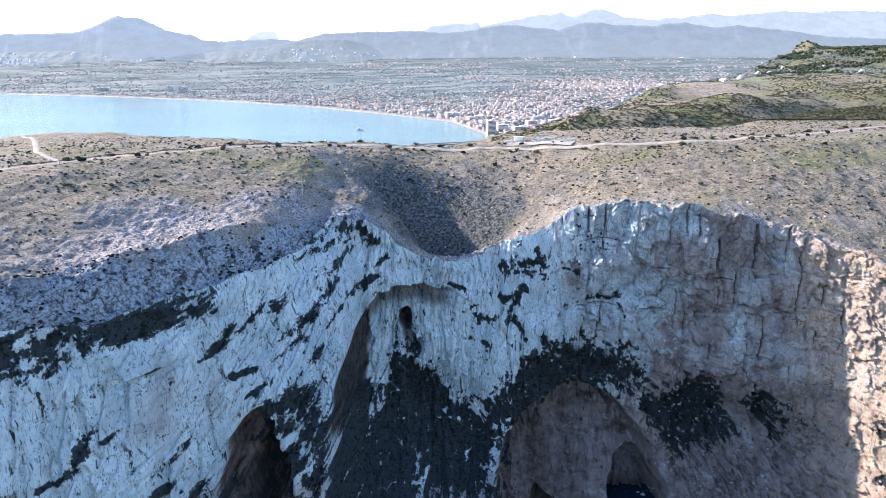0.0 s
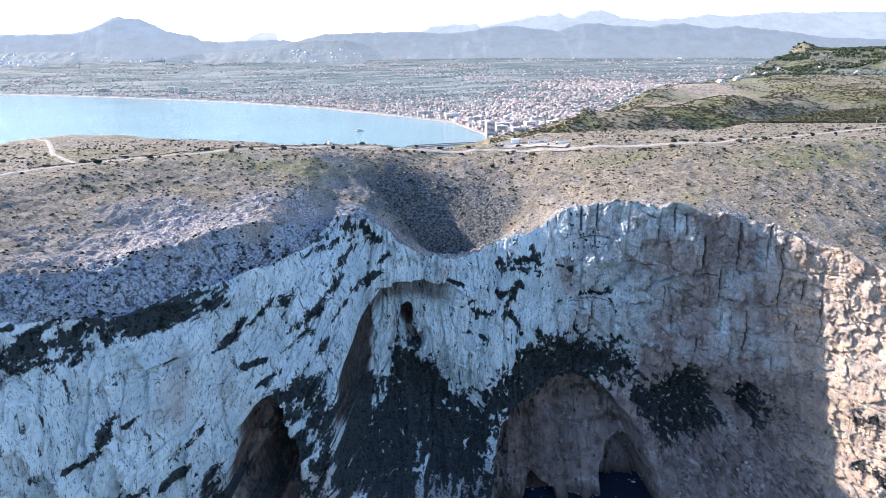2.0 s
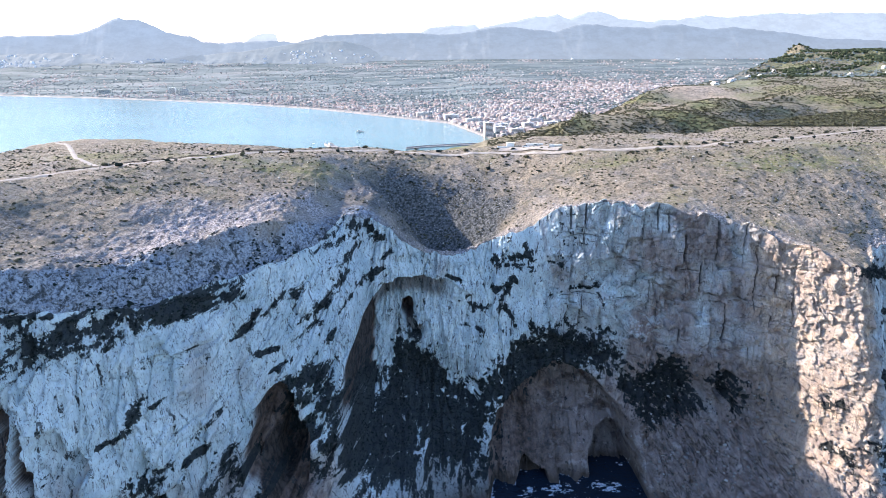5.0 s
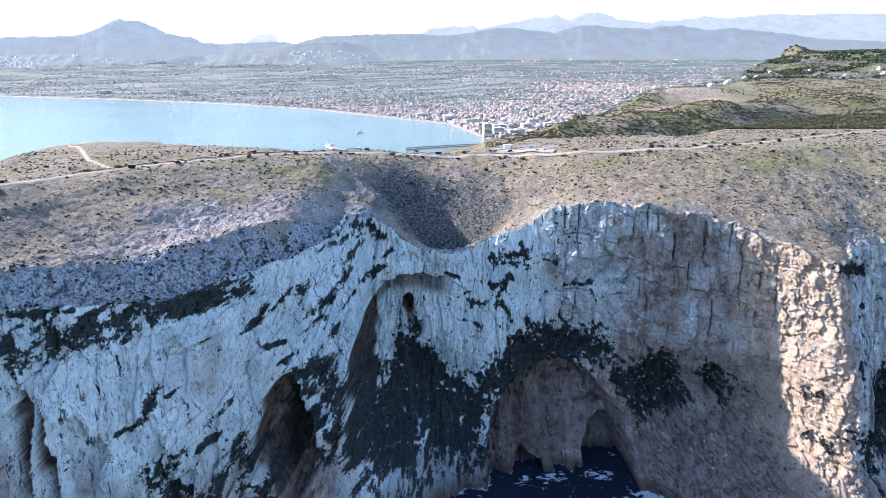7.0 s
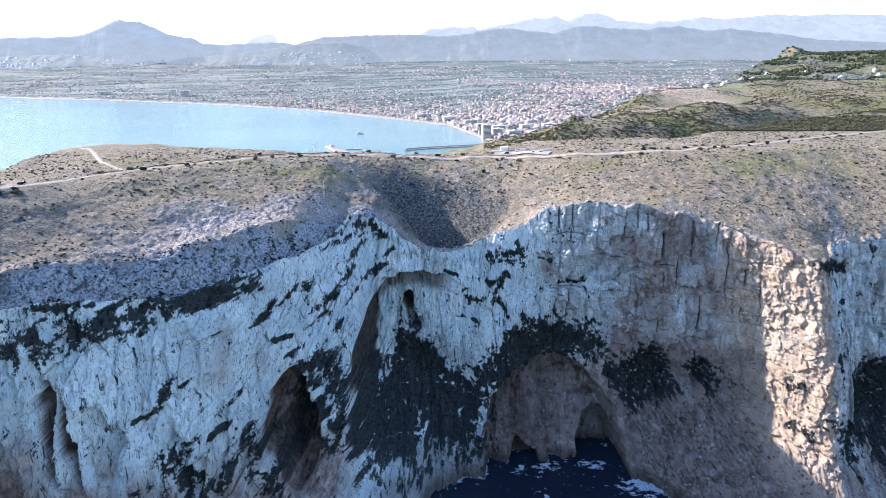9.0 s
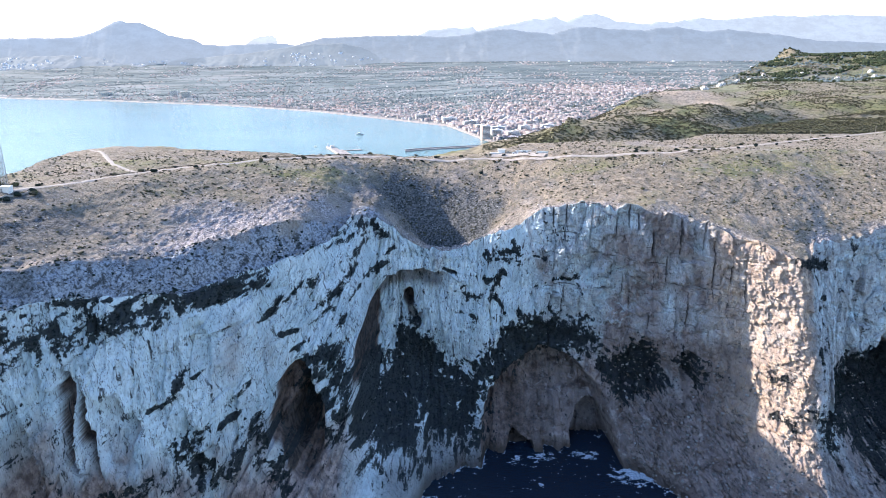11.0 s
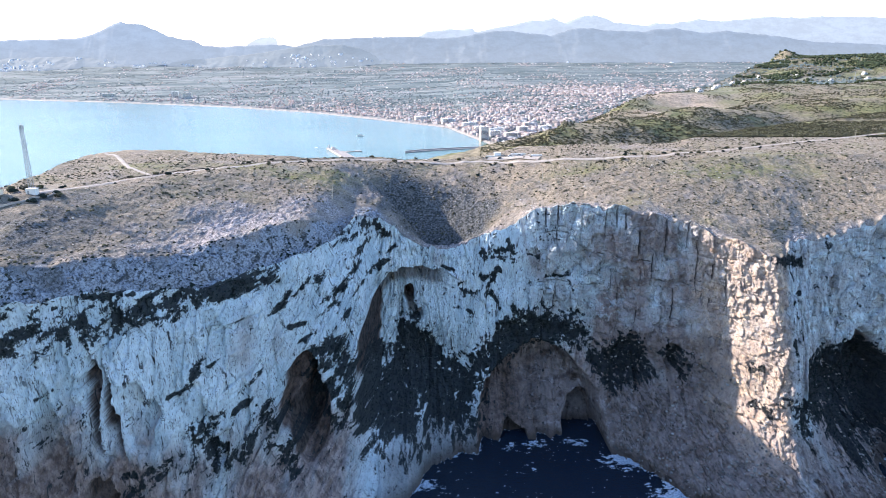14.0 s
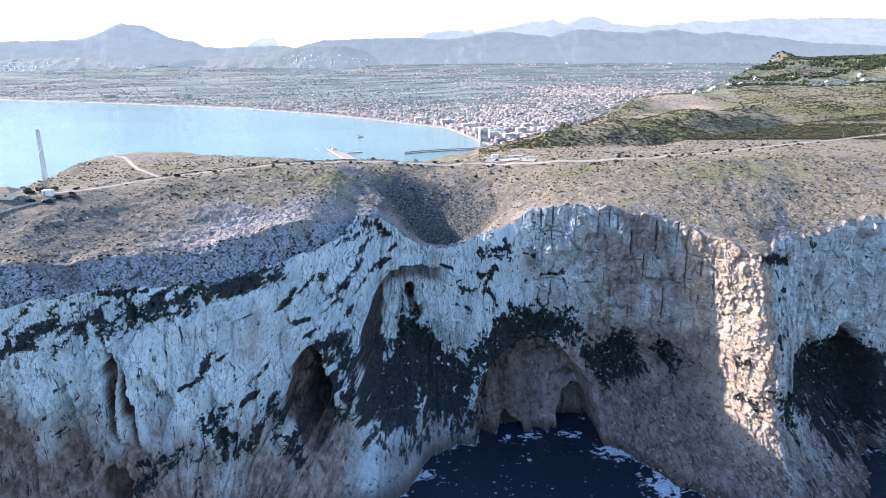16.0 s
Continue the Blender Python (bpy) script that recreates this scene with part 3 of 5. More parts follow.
# crag plants grow in bands and streaks: from x and height to x and height, half width
BROW_PLANTS = [(-174, 114, -167, 117, 4.8), (-169, 116, -148, 116, 6.5), (-158, 115, -132, 116, 5.6), (-144, 117, -120, 118, 5.2), (-124, 119, -97, 120, 4.4), (-97, 120, -81, 120, 2.8),
               (-182, 110, -174, 111, 1.7), (-150, 127, -134, 125, 1.4), (-118, 124, -102, 124, 1.7), (-134, 121, -124, 123, 2.5), (-94, 125, -80, 123, 2.1), (-56, 126, -46, 128, 1.2), (-44, 132, -36, 129, 2.2), (-34, 127, -30, 122, 2.0)]
WEST_PLANTS = [(-114, 81, -108, 90, 1.7), (-117, 78, -114, 81, 1.4), (-108, 88, -102, 88, 1.2), (-101, 61, -90, 64, 1.5), (-94, 70, -88, 76, 1.2), (-108, 60, -106, 39, 3.5), (-107, 45, -94, 40, 4.2),
               (-106, 62, -101, 64, 1.2), (-94, 40, -87, 51, 1.5), (-86, 57, -81, 46, 2.8), (-82, 39, -79, 26, 3.1), (-136, 38, -124, 47, 3.6), (-138, 46, -133, 49, 1.8), (-114, 64, -112, 51, 1.2), (-122, 77, -117, 78, 0.9), (-166, 89, -161, 91, 0.9)]
SLANT_PLANTS = [(-81, 103, -75, 110, 1.2), (-73, 107, -68, 112, 1.2), (-66, 112, -61, 113, 1.9), (-49, 112, -44, 120, 1.3), (-58, 100, -51, 104, 2.5), (-53, 104, -44, 112, 1.6), (-37, 106, -30, 106, 2.1), (-29, 113, -26, 114, 1.1),
                (-59, 96, -54, 96, 1.3), (-64, 94, -59, 94, 0.9), (-75, 93, -68, 92, 0.9), (-44, 120, -40, 122, 1.3), (-70, 84, -64, 86, 0.9), (-51, 88, -48, 92, 1.0), (-46, 98, -43, 102, 0.7)]
BUTTRESS_PLANTS = [(-66, 77, -56, 76, 1.9), (-56, 78, -47, 64, 4.1), (-61, 69, -53, 63, 2.5), (-59, 59, -49, 47, 4.8), (-67, 46, -47, 36, 2.9), (-53, 54, -47, 64, 1.9), (-42, 42, -43, 35, 2.4), (-40, 34, -34, 15, 1.7),
                   (-71, 61, -67, 53, 1.9), (-66, 66, -64, 46, 1.6), (-74, 35, -70, 38, 3.2), (-76, 30, -73, 24, 2.5)]
LEDGE_PLANTS = [(28, 107, 48, 110, 1.8), (44, 115, 48, 103, 1.4), (34, 104, 43, 105, 1.1), (17, 83, 34, 82, 1.5), (28, 91, 39, 97, 1.5), (31, 87, 36, 93, 1.1), (9, 86, 16, 89, 0.7), (3, 99, 10, 97, 0.7),
                (67, 93, 81, 96, 1.1), (56, 107, 62, 106, 0.7), (81, 92, 84, 84, 0.7), (35, 81, 39, 74, 0.7), (10, 73, 21, 72, 0.7), (78, 67, 88, 71, 1.1), (48, 74, 52, 66, 1.1), (137, 56, 144, 48, 5.0), (6, 14, 22, 10, 8.0)]
# the widest stroke, from (189, 48), paints in shade on bare rock
SPUR_PLANTS_AND_SHADE = [(172, 42, 176, 42, 1.8), (178, 43, 178, 43, 1.1), (178, 38, 178, 37, 1.4), (171, 60, 174, 64, 1.1), (182, 52, 183, 52, 1.0), (189, 48, 200, 32, 4.5), (180, 123, 204, 114, 2.8),
               (222, 123, 227, 119, 1.5), (189, 114, 199, 100, 1.0), (193, 91, 198, 78, 1.0), (188, 81, 189, 69, 1.0)]
# wide belts of them: x, upper and lower edge
ALCOVE_BELT = [(-47, 36, 36), (-42, 60, 20), (-38, 66, 16), (-34, 44, 15), (-28, 46, 13), (-24, 66, 13), (-19, 65, 13), (-12, 62, 13), (-7, 58, 12), (2, 50, 9), (6, 43, 7), (13, 39, 6), (18, 38, 10), (22, 47, 20), (26, 49, 24), (35, 57, 28), (37, 63, 30),
               (47, 70, 36), (57, 72, 41), (79, 68, 47), (84, 68, 50), (94, 60, 53), (98, 53, 53)]
# plants of the eastern cave, with the cave's darkness painted in
SPUR_BELT = [(198, 47, 41), (210, 53, 27), (224, 60, 13), (240, 62, 7), (262, 58, 6), (274, 52, 6), (286, 48, 6)]
CAVE_BELT = [(92, 44, 44), (97, 48, 33), (104, 53, 26), (115, 63, 29), (124, 58, 33), (130, 44, 38), (134, 39, 39)]


def patch_field(x, z):
    lean = (z - 60) * 0.45 * smooth(-112, -84, x) * (1 - smooth(-50, -36, x))
    s = 0 * x - 0.62 - 0.5 * smooth(60, 90, x) * (1 - smooth(180, 190, x))
    for x0, z0, x1, z1, w in BROW_PLANTS + WEST_PLANTS + SLANT_PLANTS + BUTTRESS_PLANTS + LEDGE_PLANTS + SPUR_PLANTS_AND_SHADE:
        close = (np.abs(x - (x0 + x1) / 2) < abs(x1 - x0) / 2 + 3 * w + 4) & (np.abs(z - (z0 + z1) / 2) < abs(z1 - z0) / 2 + 3 * w + 4)
        px, pz = x[close] - x0, z[close] - z0
        t = np.clip((px * (x1 - x0) + pz * (z1 - z0)) / ((x1 - x0) ** 2 + (z1 - z0) ** 2 + 1e-6), 0, 1)
        d = np.hypot(px - t * (x1 - x0), pz - t * (z1 - z0))
        s[close] = np.maximum(s[close], 1.15 - 0.75 * d / w)
    for belt, soft in ((ALCOVE_BELT, 7.0), (CAVE_BELT, 6.0), (SPUR_BELT, 6.0)):
        xs = [p[0] for p in belt]
        upper, lower = np.interp(x, xs, [p[1] for p in belt]), np.interp(x, xs, [p[2] for p in belt])
        inside = (x > xs[0]) & (x < xs[-1])
        s = np.where(inside, np.maximum(s, 0.45 + np.clip(np.minimum(upper - z, z - lower) / soft, -3, 1.5)), s)
    s = np.maximum(s, 0.15 * np.exp(-((x + 42) / 15) ** 4) * smooth(123, 126, z + 2 * vnoise(x / 4, z / 4, 95)) + 1.3 * smooth(-58, -54, x) * (1 - smooth(-30, -26, x)) * smooth(123, 126, z) - 1.3)
    # bare rock ledges run through the lower thickets
    ledge = smooth(0.80, 0.93, 1 - np.abs(fbm(x / 9 + 0.4 * z / 9, z / 5, 3, 92))) * (1 - smooth(44, 62, z)) * smooth(-0.1, 0.5, vnoise(x / 12, z / 12, 93) + 0.3)
    return s - 1.1 * ledge + 0.5 * fbm((x - lean) / 5, z / 7, 3, 73, 0.65) + 0.8 * fbm((x - 0.6 * lean) / 1.9, z / 2.5, 3, 77, 0.65)


green = patch_field(X, Zc)
# mask of the spur's painted sunlight: ends at its ridge and shaded foot
sunlit_spur = smooth(140, 158, X + 0.1 * (Zc - 100)) * (1 - smooth(181, 188, X + 2 * vnoise(X / 3, Zc / 6, 94))) * smooth(8, 40, Zc) * 0.95
# brown rock in the caves, under the arch and low in the cove, with cave and arch shade painted in
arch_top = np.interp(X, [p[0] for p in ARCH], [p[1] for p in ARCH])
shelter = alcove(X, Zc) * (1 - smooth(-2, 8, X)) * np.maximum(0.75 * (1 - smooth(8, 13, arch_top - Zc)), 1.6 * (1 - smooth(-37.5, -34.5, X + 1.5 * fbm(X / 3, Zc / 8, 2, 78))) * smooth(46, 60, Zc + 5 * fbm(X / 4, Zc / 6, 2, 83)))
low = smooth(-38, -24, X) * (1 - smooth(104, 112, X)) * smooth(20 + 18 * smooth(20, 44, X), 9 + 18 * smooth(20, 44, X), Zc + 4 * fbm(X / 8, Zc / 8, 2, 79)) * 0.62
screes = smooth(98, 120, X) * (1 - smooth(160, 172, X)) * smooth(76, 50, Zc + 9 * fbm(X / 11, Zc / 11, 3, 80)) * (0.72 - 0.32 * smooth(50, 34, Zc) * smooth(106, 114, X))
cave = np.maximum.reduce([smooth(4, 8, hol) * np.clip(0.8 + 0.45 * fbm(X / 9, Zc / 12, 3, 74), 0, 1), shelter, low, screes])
# shade at the cave backs, painted as near-black rock
cave_shade = hollow_field(X, Zc, [(87, 2, 13, 16, 1, 4), (46, -2, 9, 9, 1, 4), (-19.5, 80, 2.7, 5.5, 1, 3), (-71, 42, 7, 15, 1, 3), (141, 54, 6, 8, 1, 3)])
cave = np.maximum(cave, 1.5 * smooth(0.3, 0.9, cave_shade))
crack = np.maximum(joints(X, Zc), marks["seams"])


def lipped(v, *more):
    """The face's values, with the rows of the rounded lip behind its upper edge."""
    return np.vstack([v] + [v[-1:] + m for m in more])


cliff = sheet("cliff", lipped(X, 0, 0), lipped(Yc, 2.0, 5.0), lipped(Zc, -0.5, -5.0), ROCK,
              [(key, lipped(v, 0, 0)) for key, v in (("warm", warm), ("green", green), ("sunlit_spur", sunlit_spur), ("cave", cave), ("crack", crack))])
tagged(cliff, "pale weathered limestone sea cliff with caves and dark streaks", "cliff", kind="structure")

# ---- ground: headland, hills and plain in one sheet ----
def built(x, y):
    """How densely the plain is built over: old town, harbour, sea front and villages; and where the houses are large."""
    inland = y - shore_y(x)
    old = np.exp(-((x - 720) / 300) ** 2 - ((y - 2950) / 230) ** 2)
    port = np.exp(-((x - 260) / 210) ** 2 - ((y - 1950) / 360) ** 2)
    strip = np.exp(-np.clip(inland, 0, None) / 280) * smooth(-2600, 0, x)
    quarter = np.exp(-((x - 330) / 420) ** 2 - ((y - 2500) / 260) ** 2) * smooth(-0.3, 0.5, fbm(x / 120, y / 150, 3, 122))
    clump = smooth(0.2, 0.65, fbm(x / 170, y / 260, 3, 121))
    right = np.exp(-((x - 1150) / 450) ** 2 - ((y - 3000) / 500) ** 2)
    d = 0.8 * old + 0.8 * port + 0.42 * quarter + 0.34 * strip * smooth(-1500, -300, x) + 0.12 * strip + 0.09 * clump + 0.07 * clump * smooth(3100, 3700, y) + 0.13 * right + 0.012
    return d, old + port + 0.4 * strip


XS = np.concatenate([np.arange(-440, -200, 2.2), np.arange(-200, 285, 0.55), np.arange(285, 442, 2.5)])
edge_y = face_y(XS, rim_z(XS)) + 0.25
near = np.linspace(0, 1, 215) ** 1.2
far = 480 * (10.2 ** np.linspace(0, 1, 165)[1:])
GX, GY = [], []
for f in near:
    GX.append(XS)
    GY.append(edge_y + (480 - edge_y) * f)
for y in far:
    GX.append(XS * (1 + (y - 480) / 480))
    GY.append(np.full_like(XS, y))
GX, GY = np.array(GX), np.array(GY)
GZ = ground_z(GX, GY)
GZ[0] = rim_z(XS) - 0.15
shore_in = GY - shore_y(GX)
plain = smooth(1100, 1500, GY) * smooth(0, 60, 60 + 30 - (GZ - 40) * (GY < 2600) * 0.6)
sand = ((shore_in > -20) & (shore_in < 22) & (GY > 1400)).astype(float) * (GZ < 12)
# maquis cover; over the gully the mask also carries painted shade
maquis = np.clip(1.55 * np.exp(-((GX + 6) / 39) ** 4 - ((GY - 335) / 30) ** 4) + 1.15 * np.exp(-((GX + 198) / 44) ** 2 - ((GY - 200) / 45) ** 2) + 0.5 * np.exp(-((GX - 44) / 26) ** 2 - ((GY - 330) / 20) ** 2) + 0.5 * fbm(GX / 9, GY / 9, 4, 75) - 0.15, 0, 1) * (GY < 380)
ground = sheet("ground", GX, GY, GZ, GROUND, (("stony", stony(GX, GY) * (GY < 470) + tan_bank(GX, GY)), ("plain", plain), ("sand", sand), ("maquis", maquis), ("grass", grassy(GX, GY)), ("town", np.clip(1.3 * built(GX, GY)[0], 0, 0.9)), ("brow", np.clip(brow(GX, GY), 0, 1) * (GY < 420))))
tagged(ground, "dry scrub headland with limestone outcrops above a coastal plain", "ground", kind="structure")

# ---- sea ----
sx, sy = np.meshgrid(np.linspace(-4500, 4500, 60), np.linspace(-800, 4900, 60))
sea = sheet("sea", sx, sy, 0 * sx, SEA)
tagged(sea, "dark blue sea water, turquoise in the bay", "sea", kind="structure")

# ---- helpers for things ----
rng = np.random.default_rng(7)
VIEW = 0.70                                  # half width of the visible fan, as a share of the distance


def blob(seed, level=1, rough=0.35, flat=0.7):
    """A rough closed lump: places and triangles."""
    bm = bmesh.new()
    bmesh.ops.create_icosphere(bm, subdivisions=level, radius=1.0)
    r = random.Random(seed)
    for v in bm.verts:
        v.co *= 1 + r.uniform(-rough, rough)
        v.co.z *= flat
    co = np.array([v.co[:] for v in bm.verts])
    fa = np.array([[v.index for v in p.verts] for p in bm.faces])
    bm.free()
    return co, fa


def chip(seed, flat=0.75):
    """An angular block: the hull of a few random places."""
    r = random.Random(seed)
    bm = bmesh.new()
    for i in range(13):
        v = Vector((r.gauss(0, 1), r.gauss(0, 1), r.gauss(0, 1))).normalized() * r.uniform(0.75, 1.05)
        bm.verts.new((max(-0.8, min(0.8, v.x)), max(-0.75, min(0.75, v.y)), v.z * flat))
    hull = bmesh.ops.convex_hull(bm, input=bm.verts[:])
    bmesh.ops.delete(bm, geom=[v for v in bm.verts if not v.link_faces], context="VERTS")
    bmesh.ops.triangulate(bm, faces=bm.faces[:])
    bm.verts.index_update()
    co = np.array([v.co[:] for v in bm.verts])
    fa = np.array([[v.index for v in p.verts] for p in bm.faces])
    bm.free()
    return co, fa


def leafage(seed, count=14, flat=0.8):
    """A loose tuft of single leaf sprays."""
    r = random.Random(seed)
    co, fa = [], []
    for i in range(count):
        c = Vector((r.gauss(0, 1), r.gauss(0, 1), r.gauss(0, 1))).normalized() * r.uniform(0.25, 0.9)
        a = Vector((r.gauss(0, 1), r.gauss(0, 1), r.gauss(0, 0.6))).normalized()
        b = a.cross(Vector((r.gauss(0, 1), r.gauss(0, 1), r.gauss(0, 1)))).normalized()
        for p in (a * 0.62, b * 0.42 - a * 0.3, -b * 0.42 - a * 0.3):
            co.append(((c + p).x, (c + p).y, (c + p).z * flat))
        fa.append((3 * i, 3 * i + 1, 3 * i + 2))
    return np.array(co), np.array(fa)


def scatter(name, templates, places, sizes, material, label, category, squash=None):
    """Many small pieces joined into one object of kind stuff."""
    cos, fas, base = [], [], 0
    turn = rng.uniform(0, 2 * math.pi, len(places))
    pick = rng.integers(0, len(templates), len(places))
    for k, (co, fa) in enumerate(templates):
        ids = np.where(pick == k)[0]
        if not len(ids):
            continue
        c, s = np.cos(turn[ids])[:, None], np.sin(turn[ids])[:, None]
        x, y, z = co[:, 0][None], co[:, 1][None], co[:, 2][None]
        sz = sizes[ids][:, None]
        q = 1.0 if squash is None else squash[ids][:, None]
        pts = np.stack([(x * c - y * s) * sz, (x * s + y * c) * sz, z * sz * q], -1) + places[ids][:, None, :]
        cos.append(pts.reshape(-1, 3))
        fas.append((fa[None] + (np.arange(len(ids)) * len(co))[:, None, None] + base).reshape(-1, 3))
        base += len(ids) * len(co)
    ob = raw(name, np.concatenate(cos), np.concatenate(fas), material)
    return tagged(ob, label, category, kind="stuff")


def thing(name, place, label, category, group=""):
    ob = new(name)
    ob.location = place
    ob.empty_display_size = 0.5
    return tagged(ob, label, category, group)


def part(name, bm, material, parent, label=""):
    me = bpy.data.meshes.new(name)
    bm.to_mesh(me)
    bm.free()
    me.materials.append(material)
    ob = new(name, me)
    ob.parent = parent
    return tagged(ob, label) if label else ob


def box(w, d, h, at=(0, 0, 0), bevel=0.0, turn=0.0):
    """A box that stands on the point at."""
    bm = bmesh.new()
    bmesh.ops.create_cube(bm, size=1.0)
    bmesh.ops.scale(bm, vec=(w, d, h), verts=bm.verts)
    if bevel:
        bmesh.ops.bevel(bm, geom=bm.edges[:], offset=bevel, segments=2, affect="EDGES")
    bmesh.ops.rotate(bm, cent=(0, 0, 0), matrix=Matrix.Rotation(turn, 3, "Z"), verts=bm.verts)
    bmesh.ops.translate(bm, vec=(at[0], at[1], at[2] + h / 2), verts=bm.verts)
    return bm


def rod(a, b, r0, r1=None, sides=8):
    a, b = Vector(a), Vector(b)
    bm = bmesh.new()
    bmesh.ops.create_cone(bm, cap_ends=True, segments=sides, radius1=r0, radius2=r0 if r1 is None else r1, depth=(b - a).length)
    bmesh.ops.transform(bm, matrix=Matrix.Translation((a + b) / 2) @ (b - a).to_track_quat("Z", "Y").to_matrix().to_4x4(), verts=bm.verts)
    return bm


def hip_roof(w, d, h, over=0.4, at=(0, 0, 0)):
    bm = bmesh.new()
    W, D = w / 2 + over, d / 2 + over
    low = [bm.verts.new((sx * W, sy * D, z)) for z in (0, 0.15) for sx, sy in ((-1, -1), (1, -1), (1, 1), (-1, 1))]
    r = max(W - D, 0.3)
    a, b = bm.verts.new((-r, 0, h)), bm.verts.new((r, 0, h))
    for i in range(4):
        bm.faces.new((low[i], low[(i + 1) % 4], low[4 + (i + 1) % 4], low[4 + i]))
    t = low[4:]
    bm.faces.new((t[0], t[1], b, a)), bm.faces.new((t[1], t[2], b)), bm.faces.new((t[2], t[3], a, b)), bm.faces.new((t[3], t[0], a))
    bm.faces.new(low[3::-1])
    bmesh.ops.translate(bm, vec=at, verts=bm.verts)
    bmesh.ops.recalc_face_normals(bm, faces=bm.faces)
    return bm


def gz(x, y):
    return float(ground_z(np.array([float(x)]), np.array([float(y)]))[0])


def along(points, step):
    """Places at even steps along a plan line."""
    p = np.array(points, float)
    d = np.concatenate([[0], np.cumsum(np.hypot(*np.diff(p, axis=0).T))])
    t = np.linspace(0, d[-1], max(2, int(d[-1] / step)))
    x, y = np.interp(t, d, p[:, 0]), np.interp(t, d, p[:, 1])
    for _ in range(3):
        x[1:-1], y[1:-1] = (x[:-2] + 2 * x[1:-1] + x[2:]) / 4, (y[:-2] + 2 * y[1:-1] + y[2:]) / 4
    return x, y


def ribbon(name, points, width, lift, material, step=2.0, across=5, ragged=0.25):
    """A road laid on the ground."""
    x, y = along(points, step)
    tx, ty = np.gradient(x), np.gradient(y)
    n = np.hypot(tx, ty)
    nx, ny = -ty / n, tx / n
    o = np.linspace(-0.5, 0.5, across)[:, None]
    w = width + ragged * fbm(x / 5, y / 5, 2, 81)
    X, Y = x + o * nx * w, y + o * ny * w
    base = np.maximum.reduce([ground_z(x + k * nx * width, y + k * ny * width) for k in (-0.5, -0.25, 0, 0.25, 0.5)])
    Z = np.maximum(base * 0.5 + ground_z(X, Y) * 0.5, ground_z(X, Y)) + lift
    Z[0] -= lift + 0.35
    Z[-1] -= lift + 0.35
    return sheet(name, X, Y, Z, material, flip=True)


def near_line(x, y, points, width):
    px, py = along(points, 3.0)
    m = np.zeros(len(x), bool)
    for a, b in zip(px, py):
        m |= (x - a) ** 2 + (y - b) ** 2 < width ** 2
    return m


# ---- roads ----
ROAD = [(-206, 246), (-198, 252), (-191, 257), (-182, 277), (-168, 300), (-131, 330), (-87, 372), (-56, 387), (-23, 396), (33, 398), (73, 380), (132, 371), (200, 388), (289, 440), (340, 466), (408, 505), (520, 560)]
BRANCH = [(-168, 300), (-194, 325), (-212, 356), (-227, 380), (-240, 391)]
road = tagged(ribbon("road", ROAD, 4.4, 0.12, TRACK), "narrow pale gravel road across the headland", "road", kind="structure")
path = tagged(ribbon("path", BRANCH, 3.6, 0.14, TRACK), "pale dirt track to the end of the headland", "path", kind="structure")
pad = tagged(ribbon("parking", [(38, 404), (56, 398), (74, 386)], 9.0, 0.16, TRACK), "pale parking place beside the road", "pavement", kind="structure")

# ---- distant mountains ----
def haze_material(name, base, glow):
    # air haze painted in: dimmed base colour under a bluish glow
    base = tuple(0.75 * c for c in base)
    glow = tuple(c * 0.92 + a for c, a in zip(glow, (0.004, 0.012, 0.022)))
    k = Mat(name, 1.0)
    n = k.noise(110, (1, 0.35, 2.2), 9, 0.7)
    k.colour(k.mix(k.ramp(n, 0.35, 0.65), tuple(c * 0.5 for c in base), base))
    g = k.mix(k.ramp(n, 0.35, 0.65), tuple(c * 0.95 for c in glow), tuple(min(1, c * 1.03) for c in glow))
    # the painted air haze is thicker towards the plain
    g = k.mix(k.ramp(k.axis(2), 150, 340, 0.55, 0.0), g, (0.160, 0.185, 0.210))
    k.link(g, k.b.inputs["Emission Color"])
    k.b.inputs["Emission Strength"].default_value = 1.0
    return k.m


def mountain(name, dist, deep, outline, foot, material, label, seed, bend=2.0):
    """A far range: outline as x and height of its crest."""
    xs = np.arange(outline[0][0], outline[-1][0], 6.0)
    crest = np.interp(xs, [p[0] for p in outline], [p[1] for p in outline]) + 3.0 * fbm(xs / 70, 0 * xs, 6, seed, 0.65)
    u = np.linspace(0, 1, 40)[:, None]
    X = xs[None] + 0 * u
    Y = dist + deep * u + 0 * X
    spurs = 1 - np.abs(fbm(X / 170 + 0.8 * u, u * 1.6 + 0 * X, 5, seed + 3, 0.55))
    Z = foot + (crest[None] - foot) * u ** bend + (75 * (spurs - 0.55) + 30 * fbm(X / 90, u * 5 + 0 * X, 4, seed + 5)) * u * (1 - u) * 1.2
    Xb, Yb, Zb = np.vstack([X, X[-1:]]), np.vstack([Y, Y[-1:] + 60]), np.vstack([Z, 0 * X[-1:] + foot - 60])
    tagged(sheet(name, Xb, Yb, Zb, material), label, "mountain", kind="structure")
    return X, Y, Z


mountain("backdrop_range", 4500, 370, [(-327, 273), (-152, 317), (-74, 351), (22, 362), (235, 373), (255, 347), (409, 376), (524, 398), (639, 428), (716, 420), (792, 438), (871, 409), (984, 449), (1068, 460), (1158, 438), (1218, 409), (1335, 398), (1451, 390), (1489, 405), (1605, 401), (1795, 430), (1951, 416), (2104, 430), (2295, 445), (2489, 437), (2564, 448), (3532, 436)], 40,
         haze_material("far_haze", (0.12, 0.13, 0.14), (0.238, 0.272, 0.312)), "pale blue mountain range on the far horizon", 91)
